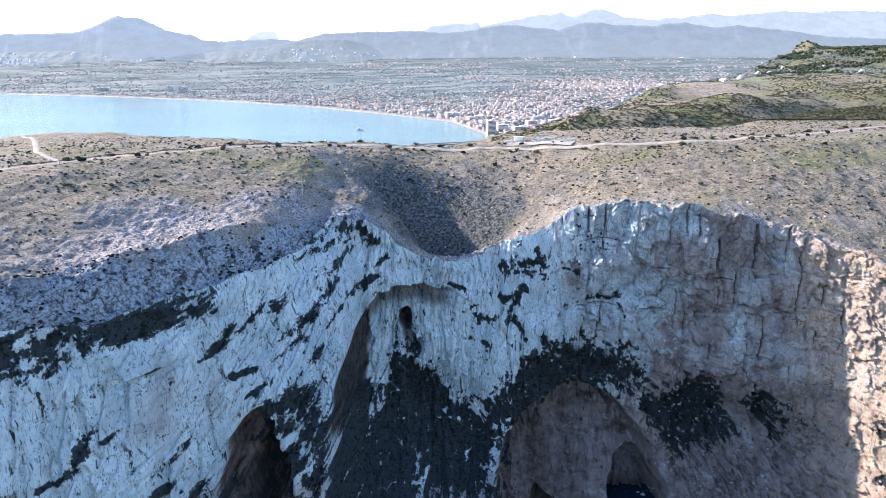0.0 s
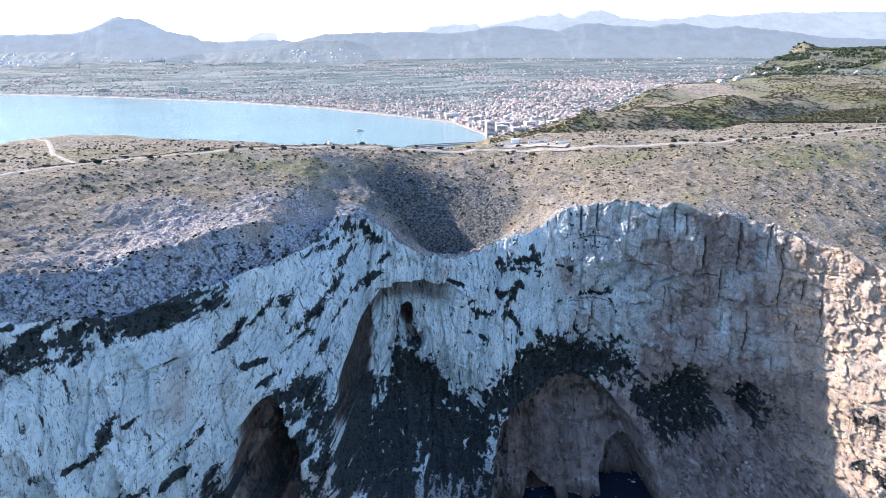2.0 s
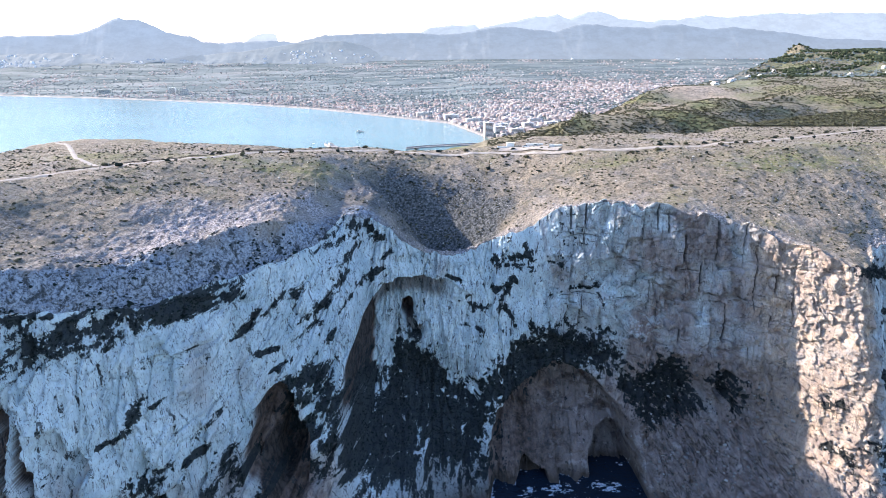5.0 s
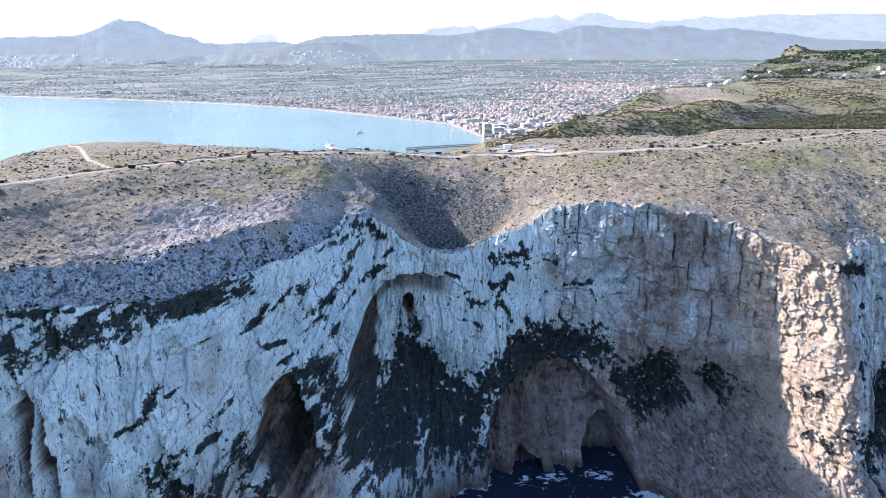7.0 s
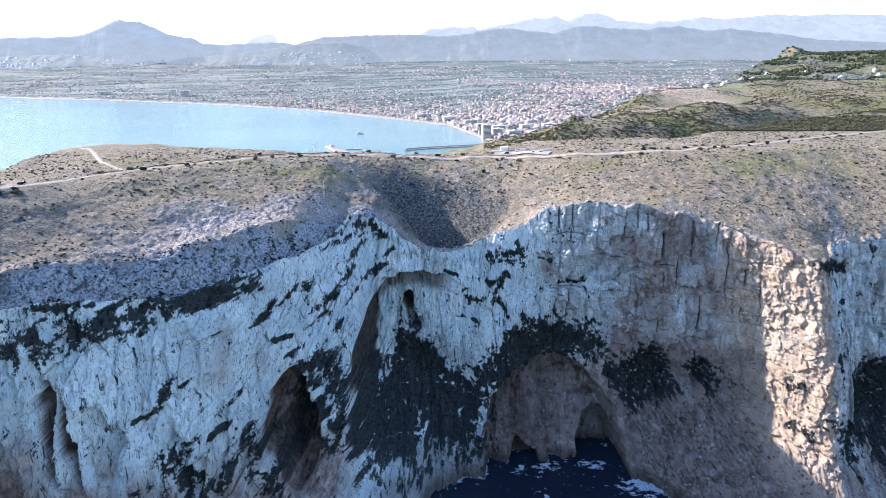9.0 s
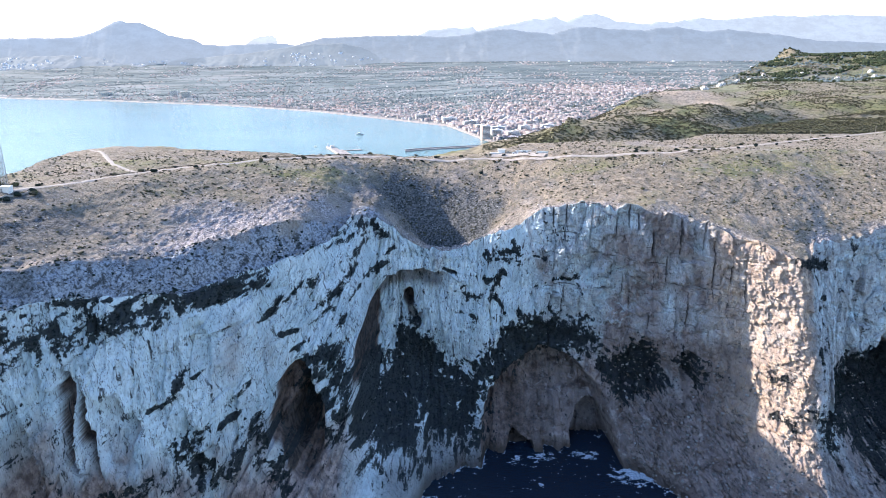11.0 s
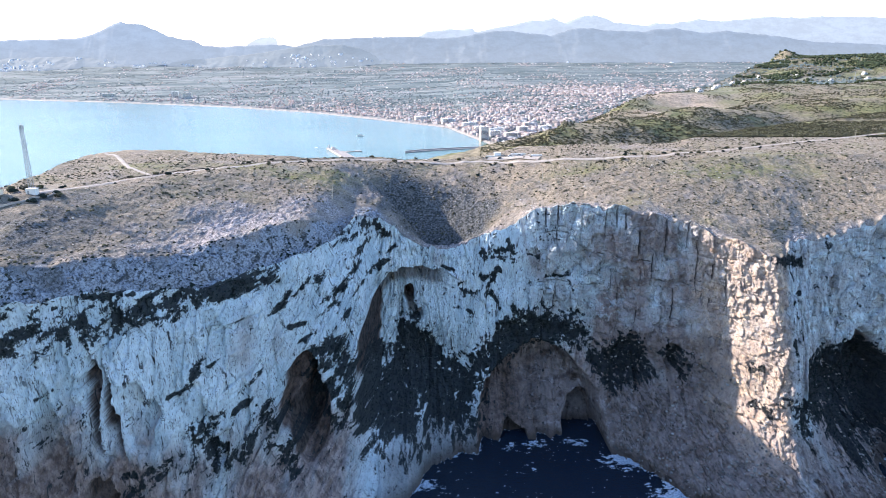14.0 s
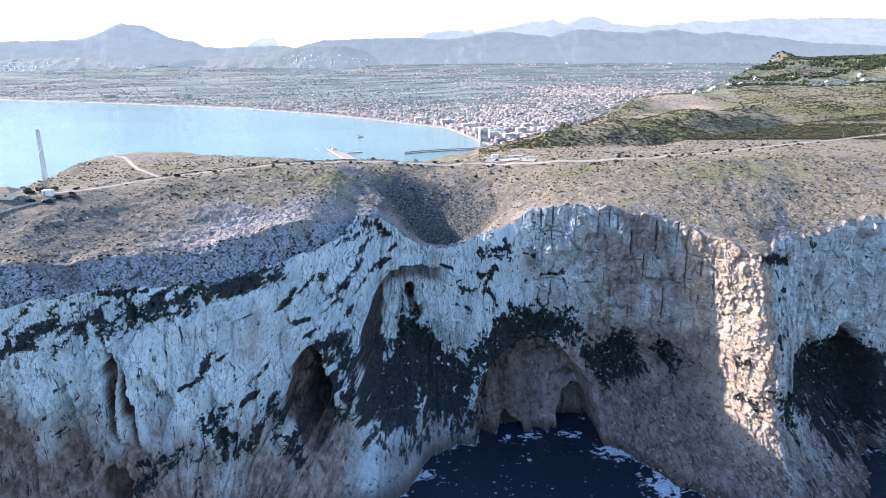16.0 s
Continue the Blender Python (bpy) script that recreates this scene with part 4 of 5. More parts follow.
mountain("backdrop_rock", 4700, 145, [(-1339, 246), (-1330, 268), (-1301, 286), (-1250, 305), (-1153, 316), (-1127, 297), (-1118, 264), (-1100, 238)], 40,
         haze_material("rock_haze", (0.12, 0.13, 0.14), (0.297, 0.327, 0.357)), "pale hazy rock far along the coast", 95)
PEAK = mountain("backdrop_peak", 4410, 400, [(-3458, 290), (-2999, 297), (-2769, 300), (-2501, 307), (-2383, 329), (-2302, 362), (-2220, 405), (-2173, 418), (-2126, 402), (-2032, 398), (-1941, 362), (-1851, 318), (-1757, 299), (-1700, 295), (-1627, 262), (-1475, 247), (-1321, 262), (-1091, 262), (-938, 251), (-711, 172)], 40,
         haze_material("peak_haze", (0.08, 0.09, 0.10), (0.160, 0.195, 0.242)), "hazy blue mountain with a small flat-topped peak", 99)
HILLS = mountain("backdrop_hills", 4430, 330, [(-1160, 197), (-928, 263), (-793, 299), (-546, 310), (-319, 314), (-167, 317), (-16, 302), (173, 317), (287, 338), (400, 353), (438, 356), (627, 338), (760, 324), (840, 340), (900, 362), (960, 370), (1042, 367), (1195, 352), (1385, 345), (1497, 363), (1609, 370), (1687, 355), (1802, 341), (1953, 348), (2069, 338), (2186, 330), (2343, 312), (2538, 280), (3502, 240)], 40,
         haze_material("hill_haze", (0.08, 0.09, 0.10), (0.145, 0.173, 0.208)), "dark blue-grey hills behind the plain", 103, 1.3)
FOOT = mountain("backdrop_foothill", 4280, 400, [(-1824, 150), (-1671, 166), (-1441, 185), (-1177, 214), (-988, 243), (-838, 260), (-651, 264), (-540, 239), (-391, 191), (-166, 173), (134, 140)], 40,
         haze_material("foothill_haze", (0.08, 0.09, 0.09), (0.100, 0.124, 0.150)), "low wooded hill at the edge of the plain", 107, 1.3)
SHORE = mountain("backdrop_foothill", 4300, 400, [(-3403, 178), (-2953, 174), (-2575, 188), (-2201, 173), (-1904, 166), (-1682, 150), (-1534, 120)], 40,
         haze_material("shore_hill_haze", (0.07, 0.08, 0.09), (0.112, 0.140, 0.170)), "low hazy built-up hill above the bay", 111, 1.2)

# ---- town on the plain ----
WALLS = island_material("house_walls", [(0.45, 0.38, 0.335), (0.31, 0.255, 0.24), (0.56, 0.51, 0.47), (0.35, 0.265, 0.24), (0.70, 0.67, 0.63), (0.38, 0.32, 0.30), (0.27, 0.26, 0.255)])
TILES = island_material("roof_tiles", [(0.32, 0.22, 0.19), (0.42, 0.31, 0.27), (0.52, 0.46, 0.43), (0.36, 0.27, 0.24)])


def town():
    n = 230000
    y = rng.uniform(1480, 4640, n)
    x = rng.uniform(-VIEW, VIEW, n) * (y + 120)
    inland = y - shore_y(x)
    z = ground_z(x, y)
    d, large = built(x, y)
    keep = (inland > 40) & (z < 160) & (z > 1.0) & (rng.uniform(0, 1, n) < d * 0.55 * (1 - 0.75 * smooth(0.1, 0.5, fbm(x / 70, y / 60, 3, 124)))) & ((y > 2300) | (z < 60))
    x, y, z, big = x[keep], y[keep], z[keep], large[keep]
    w = rng.uniform(4.5, 10, len(x)) * (1 + 0.45 * big)
    dp = rng.uniform(4.5, 9, len(x)) * (1 + 0.3 * big)
    h = rng.uniform(2.4, 4.4, len(x)) + big * rng.uniform(0, 6, len(x)) 
    a = rng.uniform(-0.5, 0.5, len(x))
    c, s = np.cos(a), np.sin(a)
    sx, sy = np.array([-1, 1, 1, -1]), np.array([-1, -1, 1, 1])
    lx, ly = sx[None] * w[:, None] / 2, sy[None] * dp[:, None] / 2
    px, py = x[:, None] + lx * c[:, None] - ly * s[:, None], y[:, None] + lx * s[:, None] + ly * c[:, None]
    lo, hi = np.broadcast_to((z - 2)[:, None], px.shape), np.broadcast_to((z + h)[:, None], px.shape)
    co = np.concatenate([np.stack([px, py, lo], -1), np.stack([px, py, hi], -1)], 1).reshape(-1, 3)
    q = np.array([[0, 1, 5, 4], [1, 2, 6, 5], [2, 3, 7, 6], [3, 0, 4, 7], [4, 5, 6, 7]])
    fa = (q[None] + (np.arange(len(x)) * 8)[:, None, None]).reshape(-1, 4)
    tagged(raw("town_houses", co, fa, WALLS), "dense white and cream houses of a coastal town", "houses", kind="stuff")
    k = rng.uniform(0, 1, len(x)) < 0.55 - 0.35 * np.clip(big, 0, 1)
    ex = 1.06
    rx, ry = x[k][:, None] + (px[k] - x[k][:, None]) * ex, y[k][:, None] + (py[k] - y[k][:, None]) * ex
    rz = np.broadcast_to((z + h)[k][:, None] + 0.05, rx.shape)
    tip = np.stack([x[k], y[k], (z + h)[k] + 2.2], -1)[:, None, :]
    co = np.concatenate([np.stack([rx, ry, rz], -1), tip], 1).reshape(-1, 3)
    q = np.array([[0, 1, 4], [1, 2, 4], [2, 3, 4], [3, 0, 4]])
    fa = (q[None] + (np.arange(k.sum()) * 5)[:, None, None]).reshape(-1, 3)
    tagged(raw("town_roofs", co, fa, TILES), "terracotta tiled roofs of the town houses", "roofs", kind="stuff")
    return len(x)


town()
# white houses scattered over the feet of the hills
spots = []
for (hx, hy, hz), count, top in ((PEAK, 420, 0.45), (HILLS, 700, 0.42), (FOOT, 420, 0.8), (SHORE, 620, 0.95)):
    i, j = (rng.uniform(0.02, top, count) * hx.shape[0]).astype(int), rng.integers(0, hx.shape[1], count)
    p = np.stack([hx[i, j], hy[i, j], hz[i, j]], -1)
    spots.append(p[fbm(p[:, 0] / 130, p[:, 2] / 30, 3, 123) > -0.1])
spots = np.concatenate(spots)
seen = spots[:, 2] > ground_z(spots[:, 0], spots[:, 1])
# bluish wall colours with the distance haze painted in
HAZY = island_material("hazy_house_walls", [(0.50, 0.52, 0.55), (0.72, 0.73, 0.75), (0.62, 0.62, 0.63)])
VILLAGE = [(np.array([(sx * a, sy * 0.6, sz * h) for sz in (-1, 1) for sx, sy in ((-1, -1), (1, -1), (1, 1), (-1, 1))]),
            np.array([(0, 1, 5), (0, 5, 4), (1, 2, 6), (1, 6, 5), (2, 3, 7), (2, 7, 6), (3, 0, 4), (3, 4, 7), (4, 5, 6), (4, 6, 7)])) for a, h in ((1.0, 0.5), (1.5, 0.45), (0.8, 0.7))]
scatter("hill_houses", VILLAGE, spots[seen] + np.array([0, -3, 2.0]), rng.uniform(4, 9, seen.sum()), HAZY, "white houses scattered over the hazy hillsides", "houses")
TREE = [blob(s, 1, 0.4, 0.8) for s in range(4)]
SMALL = [chip(s, 0.9) for s in range(4)]
y = rng.uniform(1500, 4550, 110000)
x = rng.uniform(-VIEW, VIEW, 110000) * (y + 120)
z = ground_z(x, y)
grove = smooth(0.05, 0.5, fbm(x / 330, y / 60, 4, 131)) + 0.7 * np.exp(-((x - 480) / 160) ** 2 - ((y - 2150) / 300) ** 2) + 1.2 * smooth(0.1, 0.5, fbm(x / 70, y / 60, 3, 124)) * np.clip(3 * built(x, y)[0], 0, 1)
ok = (y - shore_y(x) > 60) & (z > 1) & (rng.uniform(0, 1, len(x)) < 0.05 + 0.42 * grove)
# leaves lightened and blued to stand in for haze
FARTREE = island_material("hazed_grove_leaves", [(0.125, 0.160, 0.165), (0.145, 0.180, 0.180), (0.17, 0.20, 0.19)])
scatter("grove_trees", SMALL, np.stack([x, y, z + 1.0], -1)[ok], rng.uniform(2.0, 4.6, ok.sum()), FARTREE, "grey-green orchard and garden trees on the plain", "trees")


def apartment_block(place, w, d, floors, wall, label, turn=0.0):
    ob = thing("apartment_block", place, label, "building", "blocks by the harbour")
    ob.rotation_euler.z = turn
    part("wall", box(w, d, floors * 3.0 + 3, (0, 0, -3)), wall, ob)
    part("roof", box(w + 0.8, d + 0.8, 0.5, (0, 0, floors * 3.0)), WHITE, ob)
    part("stair_head", box(w * 0.25, d * 0.4, 2.6, (w * 0.1, 0, floors * 3.0 + 0.5)), wall, ob)
    for f in range(floors):
        part("balcony", box(w * 0.9, 1.5, 1.0, (0, -d / 2 - 0.75, f * 3.0 + 0.1)), WHITE, ob)
        part("window", box(w * 0.8, 0.2, 1.1, (0, -d / 2 - 0.05, f * 3.0 + 1.2)), GLASS, ob)
    return ob


GLASS = plain_material("window_glass", (0.10, 0.11, 0.12), (0.16, 0.17, 0.18), 4.0, 0.2)
PINK = plain_material("pink_render", (0.55, 0.40, 0.34), (0.62, 0.47, 0.40), 3.0)
CREAM = plain_material("cream_render", (0.66, 0.57, 0.46), (0.74, 0.65, 0.54), 3.0)
for px, py, w, d, fl, m, lab in ((118, 1690, 22, 16, 11, PINK, "tall pink apartment tower above the beach"), (150, 1740, 30, 14, 5, WHITE, "white apartment block with long balconies"), (190, 1700, 34, 14, 5, CREAM, "cream apartment block near the harbour"),
                                 (160, 1820, 40, 14, 4, WHITE, "low white apartment block in the town"), (230, 1790, 28, 14, 6, WHITE, "white apartment block in the town"), (120, 1880, 36, 13, 4, CREAM, "cream sea-front block with balconies"),
                                 (90, 1960, 40, 13, 5, WHITE, "white sea-front block with balconies"), (30, 2090, 44, 14, 5, WHITE, "white sea-front block with balconies"), (-60, 2200, 40, 14, 4, CREAM, "cream sea-front block with balconies"),
                                 (260, 1900, 30, 14, 5, PINK, "pink apartment block in the town"), (300, 1840, 36, 14, 4, WHITE, "low white apartment block in the town"), (-1190, 3200, 46, 16, 8, CREAM, "hazy cream hotel block by the far beach"),
                                 (-1260, 3240, 30, 16, 9, WHITE, "hazy white hotel block by the far beach"), (-1620, 3330, 60, 16, 5, CREAM, "hazy long cream block by the far beach")):
    apartment_block((px, py, max(gz(px, py), 2.0)), w, d, fl, m, lab, 0.25)

# ---- harbour and boats ----
CONCRETE = plain_material("harbour_concrete", (0.30, 0.27, 0.25), (0.42, 0.385, 0.36), 6.0)
RUBBLE = island_material("breakwater_stone", [(0.16, 0.15, 0.14), (0.26, 0.24, 0.22), (0.36, 0.34, 0.31)])
jetty = thing("jetty", (-226, 1456, 0), "pale concrete jetty with a parapet and a short side pier", "jetty")
jetty.rotation_euler.z = 0.375
part("deck", box(20, 190, 3.0, (0, 0, -0.8), 0.4), CONCRETE, jetty)
part("parapet", box(2.2, 186, 1.9, (-8.8, 0, 2.2), 0.2), CONCRETE, jetty)
part("lower_quay", box(9, 120, 1.8, (14, -20, -0.8), 0.3), CONCRETE, jetty)
part("side_pier", box(42, 8, 2.2, (33, 26, -0.8), 0.3), CONCRETE, jetty)
part("pier_head", box(15, 13, 2.4, (50, 26, -0.8), 0.4), CONCRETE, jetty)
part("shed", box(8, 12, 4.0, (1, 74, 2.2), 0.1), WHITE, jetty)
part("shed_roof", hip_roof(8, 12, 1.6, 0.5, (1, 74, 6.2)), CONCRETE, jetty)
part("harbour_light", rod((-6, 90, 2.2), (-6, 90, 10), 1.2, 0.8), WHITE, jetty)
for k in range(7):
    part("bollard", rod((8.6, -70 + k * 24, 2.0), (8.6, -70 + k * 24, 3.2), 0.5, 0.4), STEEL, jetty)
    part("lamp_post", rod((-6.5, -80 + k * 26, 2.0), (-6.5, -80 + k * 26, 9.0), 0.22, 0.14, 6), STEEL, jetty)
mole = thing("breakwater", (0, 1510, 0), "curved breakwater of grey stone with a pale quay", "breakwater")
px, py = along([(-78, -34), (-40, -8), (10, 12), (60, 30), (100, 40)], 5.0)
bm = bmesh.new()
prof = [(-9, -1.5), (-5, 2.5), (-1, 4.2), (0.5, 4.2), (1, 2.2), (9, 2.0), (10, -1.5)]
ring = [[bm.verts.new((x, y + o, h)) for o, h in [(-q[0], q[1]) for q in prof]] for x, y in zip(px, py)]
for a, b in zip(ring, ring[1:]):
    for i in range(len(prof) - 1):
        bm.faces.new((a[i], b[i], b[i + 1], a[i + 1]))
part("quay", bm, CONCRETE, mole)
R = [blob(s, 1, 0.3, 0.8) for s in range(3)]
t = rng.uniform(0, 1, 420)
k = t * (len(px) - 1)
bx, by = np.interp(k, range(len(px)), px), np.interp(k, range(len(px)), py)
o = rng.uniform(3, 12, 420)
armour = scatter("armour_stone", R, np.stack([bx, by + o, 4.0 - 0.45 * o], -1), rng.uniform(1.2, 2.4, 420), RUBBLE, "grey armour stones along the outer side of the breakwater", "stones")
armour.location = mole.location


def boat(place, length, cabin, turn, label):
    ob = thing("boat", place, label, "boat")
    ob.rotation_euler.z = turn
    bm = bmesh.new()
    rows = []
    for i in range(9):
        u = i / 8
        w = length * 0.16 * math.sin(math.pi * min(1, 0.25 + 0.75 * (1 - u))) ** 0.6 if u < 1 else 0.05
        rows.append([bm.verts.new((length * (u - 0.5), s * w * k, h)) for s, k, h in ((-1, 1, length * 0.09), (-1, 0.6, -0.5), (1, 0.6, -0.5), (1, 1, length * 0.09))])
    for a, b in zip(rows, rows[1:]):
        for i in range(3):
            bm.faces.new((a[i], b[i], b[i + 1], a[i + 1]))
        bm.faces.new((a[3], b[3], b[0], a[0]))
    bm.faces.new(rows[0])
    part("hull", bm, WHITE, ob)
    if cabin:
        room = part("cabin", box(length * 0.45, length * 0.2, length * 0.13, (-length * 0.05, 0, length * 0.09), 0.1), WHITE, ob)
        part("cabin_window", box(length * 0.3, length * 0.205, length * 0.04, (-length * 0.05, 0, length * 0.15)), GLASS, room)
        part("flybridge", box(length * 0.28, length * 0.16, length * 0.07, (-length * 0.1, 0, length * 0.22), 0.1), WHITE, ob)
    return ob


boat((-217, 1790, 0.2), 22, True, 0.3, "white motor yacht at anchor in the bay")
boat((-298, 1560, 0.2), 9, False, -0.5, "small dark open boat in the bay")

# ---- mast compound ----
def mast(place, high):
    ob = thing("lattice_mast", place, "tall grey steel lattice radio mast with small antennas", "mast")
    w0, w1 = 1.35, 0.8
    def corner(i, h):
        a = math.pi / 4 + i * math.pi / 2
        w = w0 + (w1 - w0) * h / high
        return (w * math.cos(a), w * math.sin(a), h)
    for i in range(4):
        part("leg", rod(corner(i, -1), corner(i, high), 0.14, 0.10, 6), STEEL, ob)
    n = 16
    for j in range(n):
        h0, h1 = high * j / n, high * (j + 1) / n
        for i in range(4):
            part("brace", rod(corner(i, h0), corner((i + 1) % 4, h1), 0.06, sides=5), STEEL, ob)
            part("ring", rod(corner(i, h1), corner((i + 1) % 4, h1), 0.06, sides=5), STEEL, ob)
    for a, h in ((0.4, high - 2.2), (2.5, high - 2.2), (4.6, high - 2.4), (1.0, high * 0.62), (3.6, high * 0.83)):
        p = part("antenna_panel", box(0.3, 0.2, 1.8, (0.9 * math.cos(a), 0.9 * math.sin(a), h), 0.06), STEEL, ob)
    part("lightning_rod", rod((0, 0, high), (0, 0, high + 2.2), 0.06, 0.03), STEEL, ob)
    part("platform", box(1.7, 1.7, 0.12, (0, 0, high - 3)), STEEL, ob)
    return ob


mast((-210, 247, gz(-210, 247)), 34.0)
hut = thing("equipment_hut", (-207.5, 243, gz(-207.5, 243)), "small white flat-roofed hut at the foot of the mast", "hut")
part("wall", box(5.0, 3.2, 3.2, (0, 0, -0.5)), WHITE, hut)
part("roof", box(5.4, 3.6, 0.22, (0, 0, 2.7), 0.03), WHITE, hut)
door = part("door", box(0.9, 0.08, 2.0, (-1.2, -1.63, 0)), STEEL, hut, "grey metal door")
part("handle", box(0.06, 0.1, 0.3, (-0.9, -1.7, 0.95)), STEEL, door)
house = thing("house", (-227, 236, gz(-227, 236)), "low cream house with a faded brown tiled hip roof", "house")
part("wall", box(13, 9, 3.8, (0, 0, -0.8)), CREAM, house)
part("roof", hip_roof(13, 9, 2.4, 0.6, (0, 0, 3.0)), plain_material("faded_tiles", (0.24, 0.15, 0.12), (0.36, 0.25, 0.20), 0.8), house, "faded brown clay tile roof")
part("chimney", box(0.7, 0.7, 1.6, (2.5, 1.5, 4.0)), CREAM, house)
for i in (-4, 0, 4):
    part("window", box(1.2, 0.12, 1.1, (i, -4.55, 1.0)), GLASS, house)
wall_line = along([(-222, 207), (-214, 222), (-205, 236), (-197, 246)], 1.2)
fence = thing("boundary_wall", (0, 0, 0), "low pale stone wall round the mast compound", "wall")
bm = bmesh.new()
ring = []
for x, y in zip(*wall_line):
    z = gz(x, y)
    ring.append([bm.verts.new((x + ox, y - ox * 0.6, z + h)) for ox, h in ((-0.25, -0.5), (-0.25, 0.85), (0.25, 0.9), (0.25, -0.5))])
for a, b in zip(ring, ring[1:]):
    for i in range(3):
        bm.faces.new((a[i], b[i], b[i + 1], a[i + 1]))
part("wall", bm, CONCRETE, fence)
for x, y in list(zip(*wall_line))[::4]:
    part("post", box(0.45, 0.45, 1.5, (x, y, gz(x, y) - 0.3), 0.04), CONCRETE, fence)

# ---- poles ----
def utility_pole(x, y, high, label, arm=True):
    ob = thing("utility_pole", (x, y, gz(x, y)), label, "pole", "power line poles")
    part("shaft", rod((0, 0, -0.6), (0, 0, high), 0.20, 0.13), WOOD, ob)
    if arm:
        part("cross_arm", box(1.8, 0.14, 0.14, (0, 0, high - 0.7)), WOOD, ob)
        for o in (-0.75, 0, 0.75):
            part("insulator", rod((o, 0, high - 0.56), (o, 0, high - 0.3), 0.06, 0.04), STEEL, ob)
    return ob


for x, y, high in ((-62, 296, 9.5), (70, 346, 9.0), (141, 362, 9.0), (205, 374, 8.5), (259, 397, 11.0), (330, 438, 9.5), (696, 1170, 16), (687, 1033, 14), (560, 900, 12)):
    utility_pole(x, y, high, "weathered wooden utility pole standing in the scrub")
tower = thing("lattice_tower", (1006, 1591, gz(1006, 1591)), "thin steel tower on the wooded hill", "tower")
for i in range(3):
    a = i * 2.1
    part("leg", rod((1.4 * math.cos(a), 1.4 * math.sin(a), -1), (0.4 * math.cos(a), 0.4 * math.sin(a), 30), 0.22, 0.15, 6), STEEL, tower)
for h in range(3, 30, 4):
    part("ring", box(2.6 - h * 0.06, 2.6 - h * 0.06, 0.2, (0, 0, h)), STEEL, tower)
for x, y in ((-171, 296), (-167.5, 296.5), (-166, 303)):
    s = thing("marker_post", (x, y, gz(x, y)), "short weathered wooden post at the track junction", "post", "junction posts")
    part("shaft", box(0.28, 0.28, 2.3, (0, 0, -0.3), 0.03), WOOD, s)
    part("cap", box(0.36, 0.36, 0.08, (0, 0, 2.0), 0.02), WOOD, s)

# villas among the pines
for i, (x, y) in enumerate(((1010, 1700), (1080, 1660), (1130, 1760), (1190, 1700), (960, 1780), (1240, 1820), (880, 1830), (760, 1640), (700, 1560), (640, 1500), (610, 1440), (560, 1390), (535, 1330), (590, 1480))):
    v = thing("villa", (x, y, gz(x, y)), "white hillside villa with a flat terrace", "house", "villas on the hill")
    part("wall", box(11 + i % 3 * 2, 8, 5.2, (0, 0, -1.2), turn=0.2 * (i % 4)), WHITE, v)
    upper = part("upper_floor", box(6, 6, 2.8, (1.5 - i % 3, 0.5, 4.0), turn=0.2 * (i % 4)), WHITE, v)
    part("window", box(3.2, 0.2, 1.4, (1.5 - i % 3, -2.75, 4.7)), GLASS, upper)
    for k in (-3.2, 0, 3.2):
        part("window", box(1.8, 0.3, 1.8, (k, -4.1 - 0.2 * (i % 4) * 0.2 * k, 1.2)), GLASS, v)
    part("terrace", box(13, 4, 0.4, (0, -5, 0.2), turn=0.2 * (i % 4)), CONCRETE, v)
    part("roof", hip_roof(6, 6, 1.3, 0.4, (1.5 - i % 3, 0.5, 6.8)), TILES, v)

# guard rail of the road
rx, ry = along([(-182, 284), (-165, 305), (-131, 334), (-100, 364), (-87, 376), (-60, 390)], 4.0)
rail = thing("guard_rail", (0, 0, 0), "dark low guard rail along the gravel road", "rail")
DARK = plain_material("dark_timber", (0.06, 0.05, 0.045), (0.10, 0.085, 0.075), 1.0)
pts = [(x, y, gz(x, y)) for x, y in zip(rx, ry)]
for p, q in zip(pts, pts[1:]):
    part("beam", rod((p[0], p[1], p[2] + 0.65), (q[0], q[1], q[2] + 0.65), 0.16, sides=6), DARK, rail)
    part("post", box(0.22, 0.22, 1.1, (p[0], p[1], p[2] - 0.3)), DARK, rail)

# ---- parking: low walls, a kiosk and cars ----
for x, y, w in ((41, 407, 9), (60, 402, 11), (72, 393, 8)):
    ob = thing("low_wall", (x, y, gz(x, y)), "low whitewashed wall at the parking place", "wall", "parking walls")
    part("body", box(w, 0.6, 1.3, (0, 0, -0.4), 0.05), WHITE, ob)
    part("coping", box(w + 0.2, 0.8, 0.12, (0, 0, 0.9), 0.02), WHITE, ob)
kiosk = thing("kiosk", (45, 409, gz(45, 409)), "small white flat-roofed kiosk at the parking place", "kiosk")
part("wall", box(5, 3, 2.8, (0, 0, -0.4)), WHITE, kiosk)
part("roof", box(5.5, 3.5, 0.2, (0, 0, 2.4), 0.03), WHITE, kiosk)


def car(x, y, turn, paint, label):
    ob = thing("car", (x, y, gz(x, y) + 0.15), label, "car", "parked cars")
    ob.rotation_euler.z = turn
    part("body", box(4.2, 1.75, 0.75, (0, 0, 0.3), 0.15), paint, ob)
    part("cabin", box(2.3, 1.55, 0.62, (-0.2, 0, 1.0), 0.2), GLASS, ob)
    for sx in (-1.3, 1.3):
        for sy in (-0.8, 0.8):
            tyre = part("wheel", rod((sx, sy - 0.1, 0.32), (sx, sy + 0.1, 0.32), 0.32, sides=12), DARK, ob)
            part("rim", rod((sx, sy - 0.11, 0.32), (sx, sy + 0.11, 0.32), 0.19, sides=10), STEEL, tyre)
    return ob


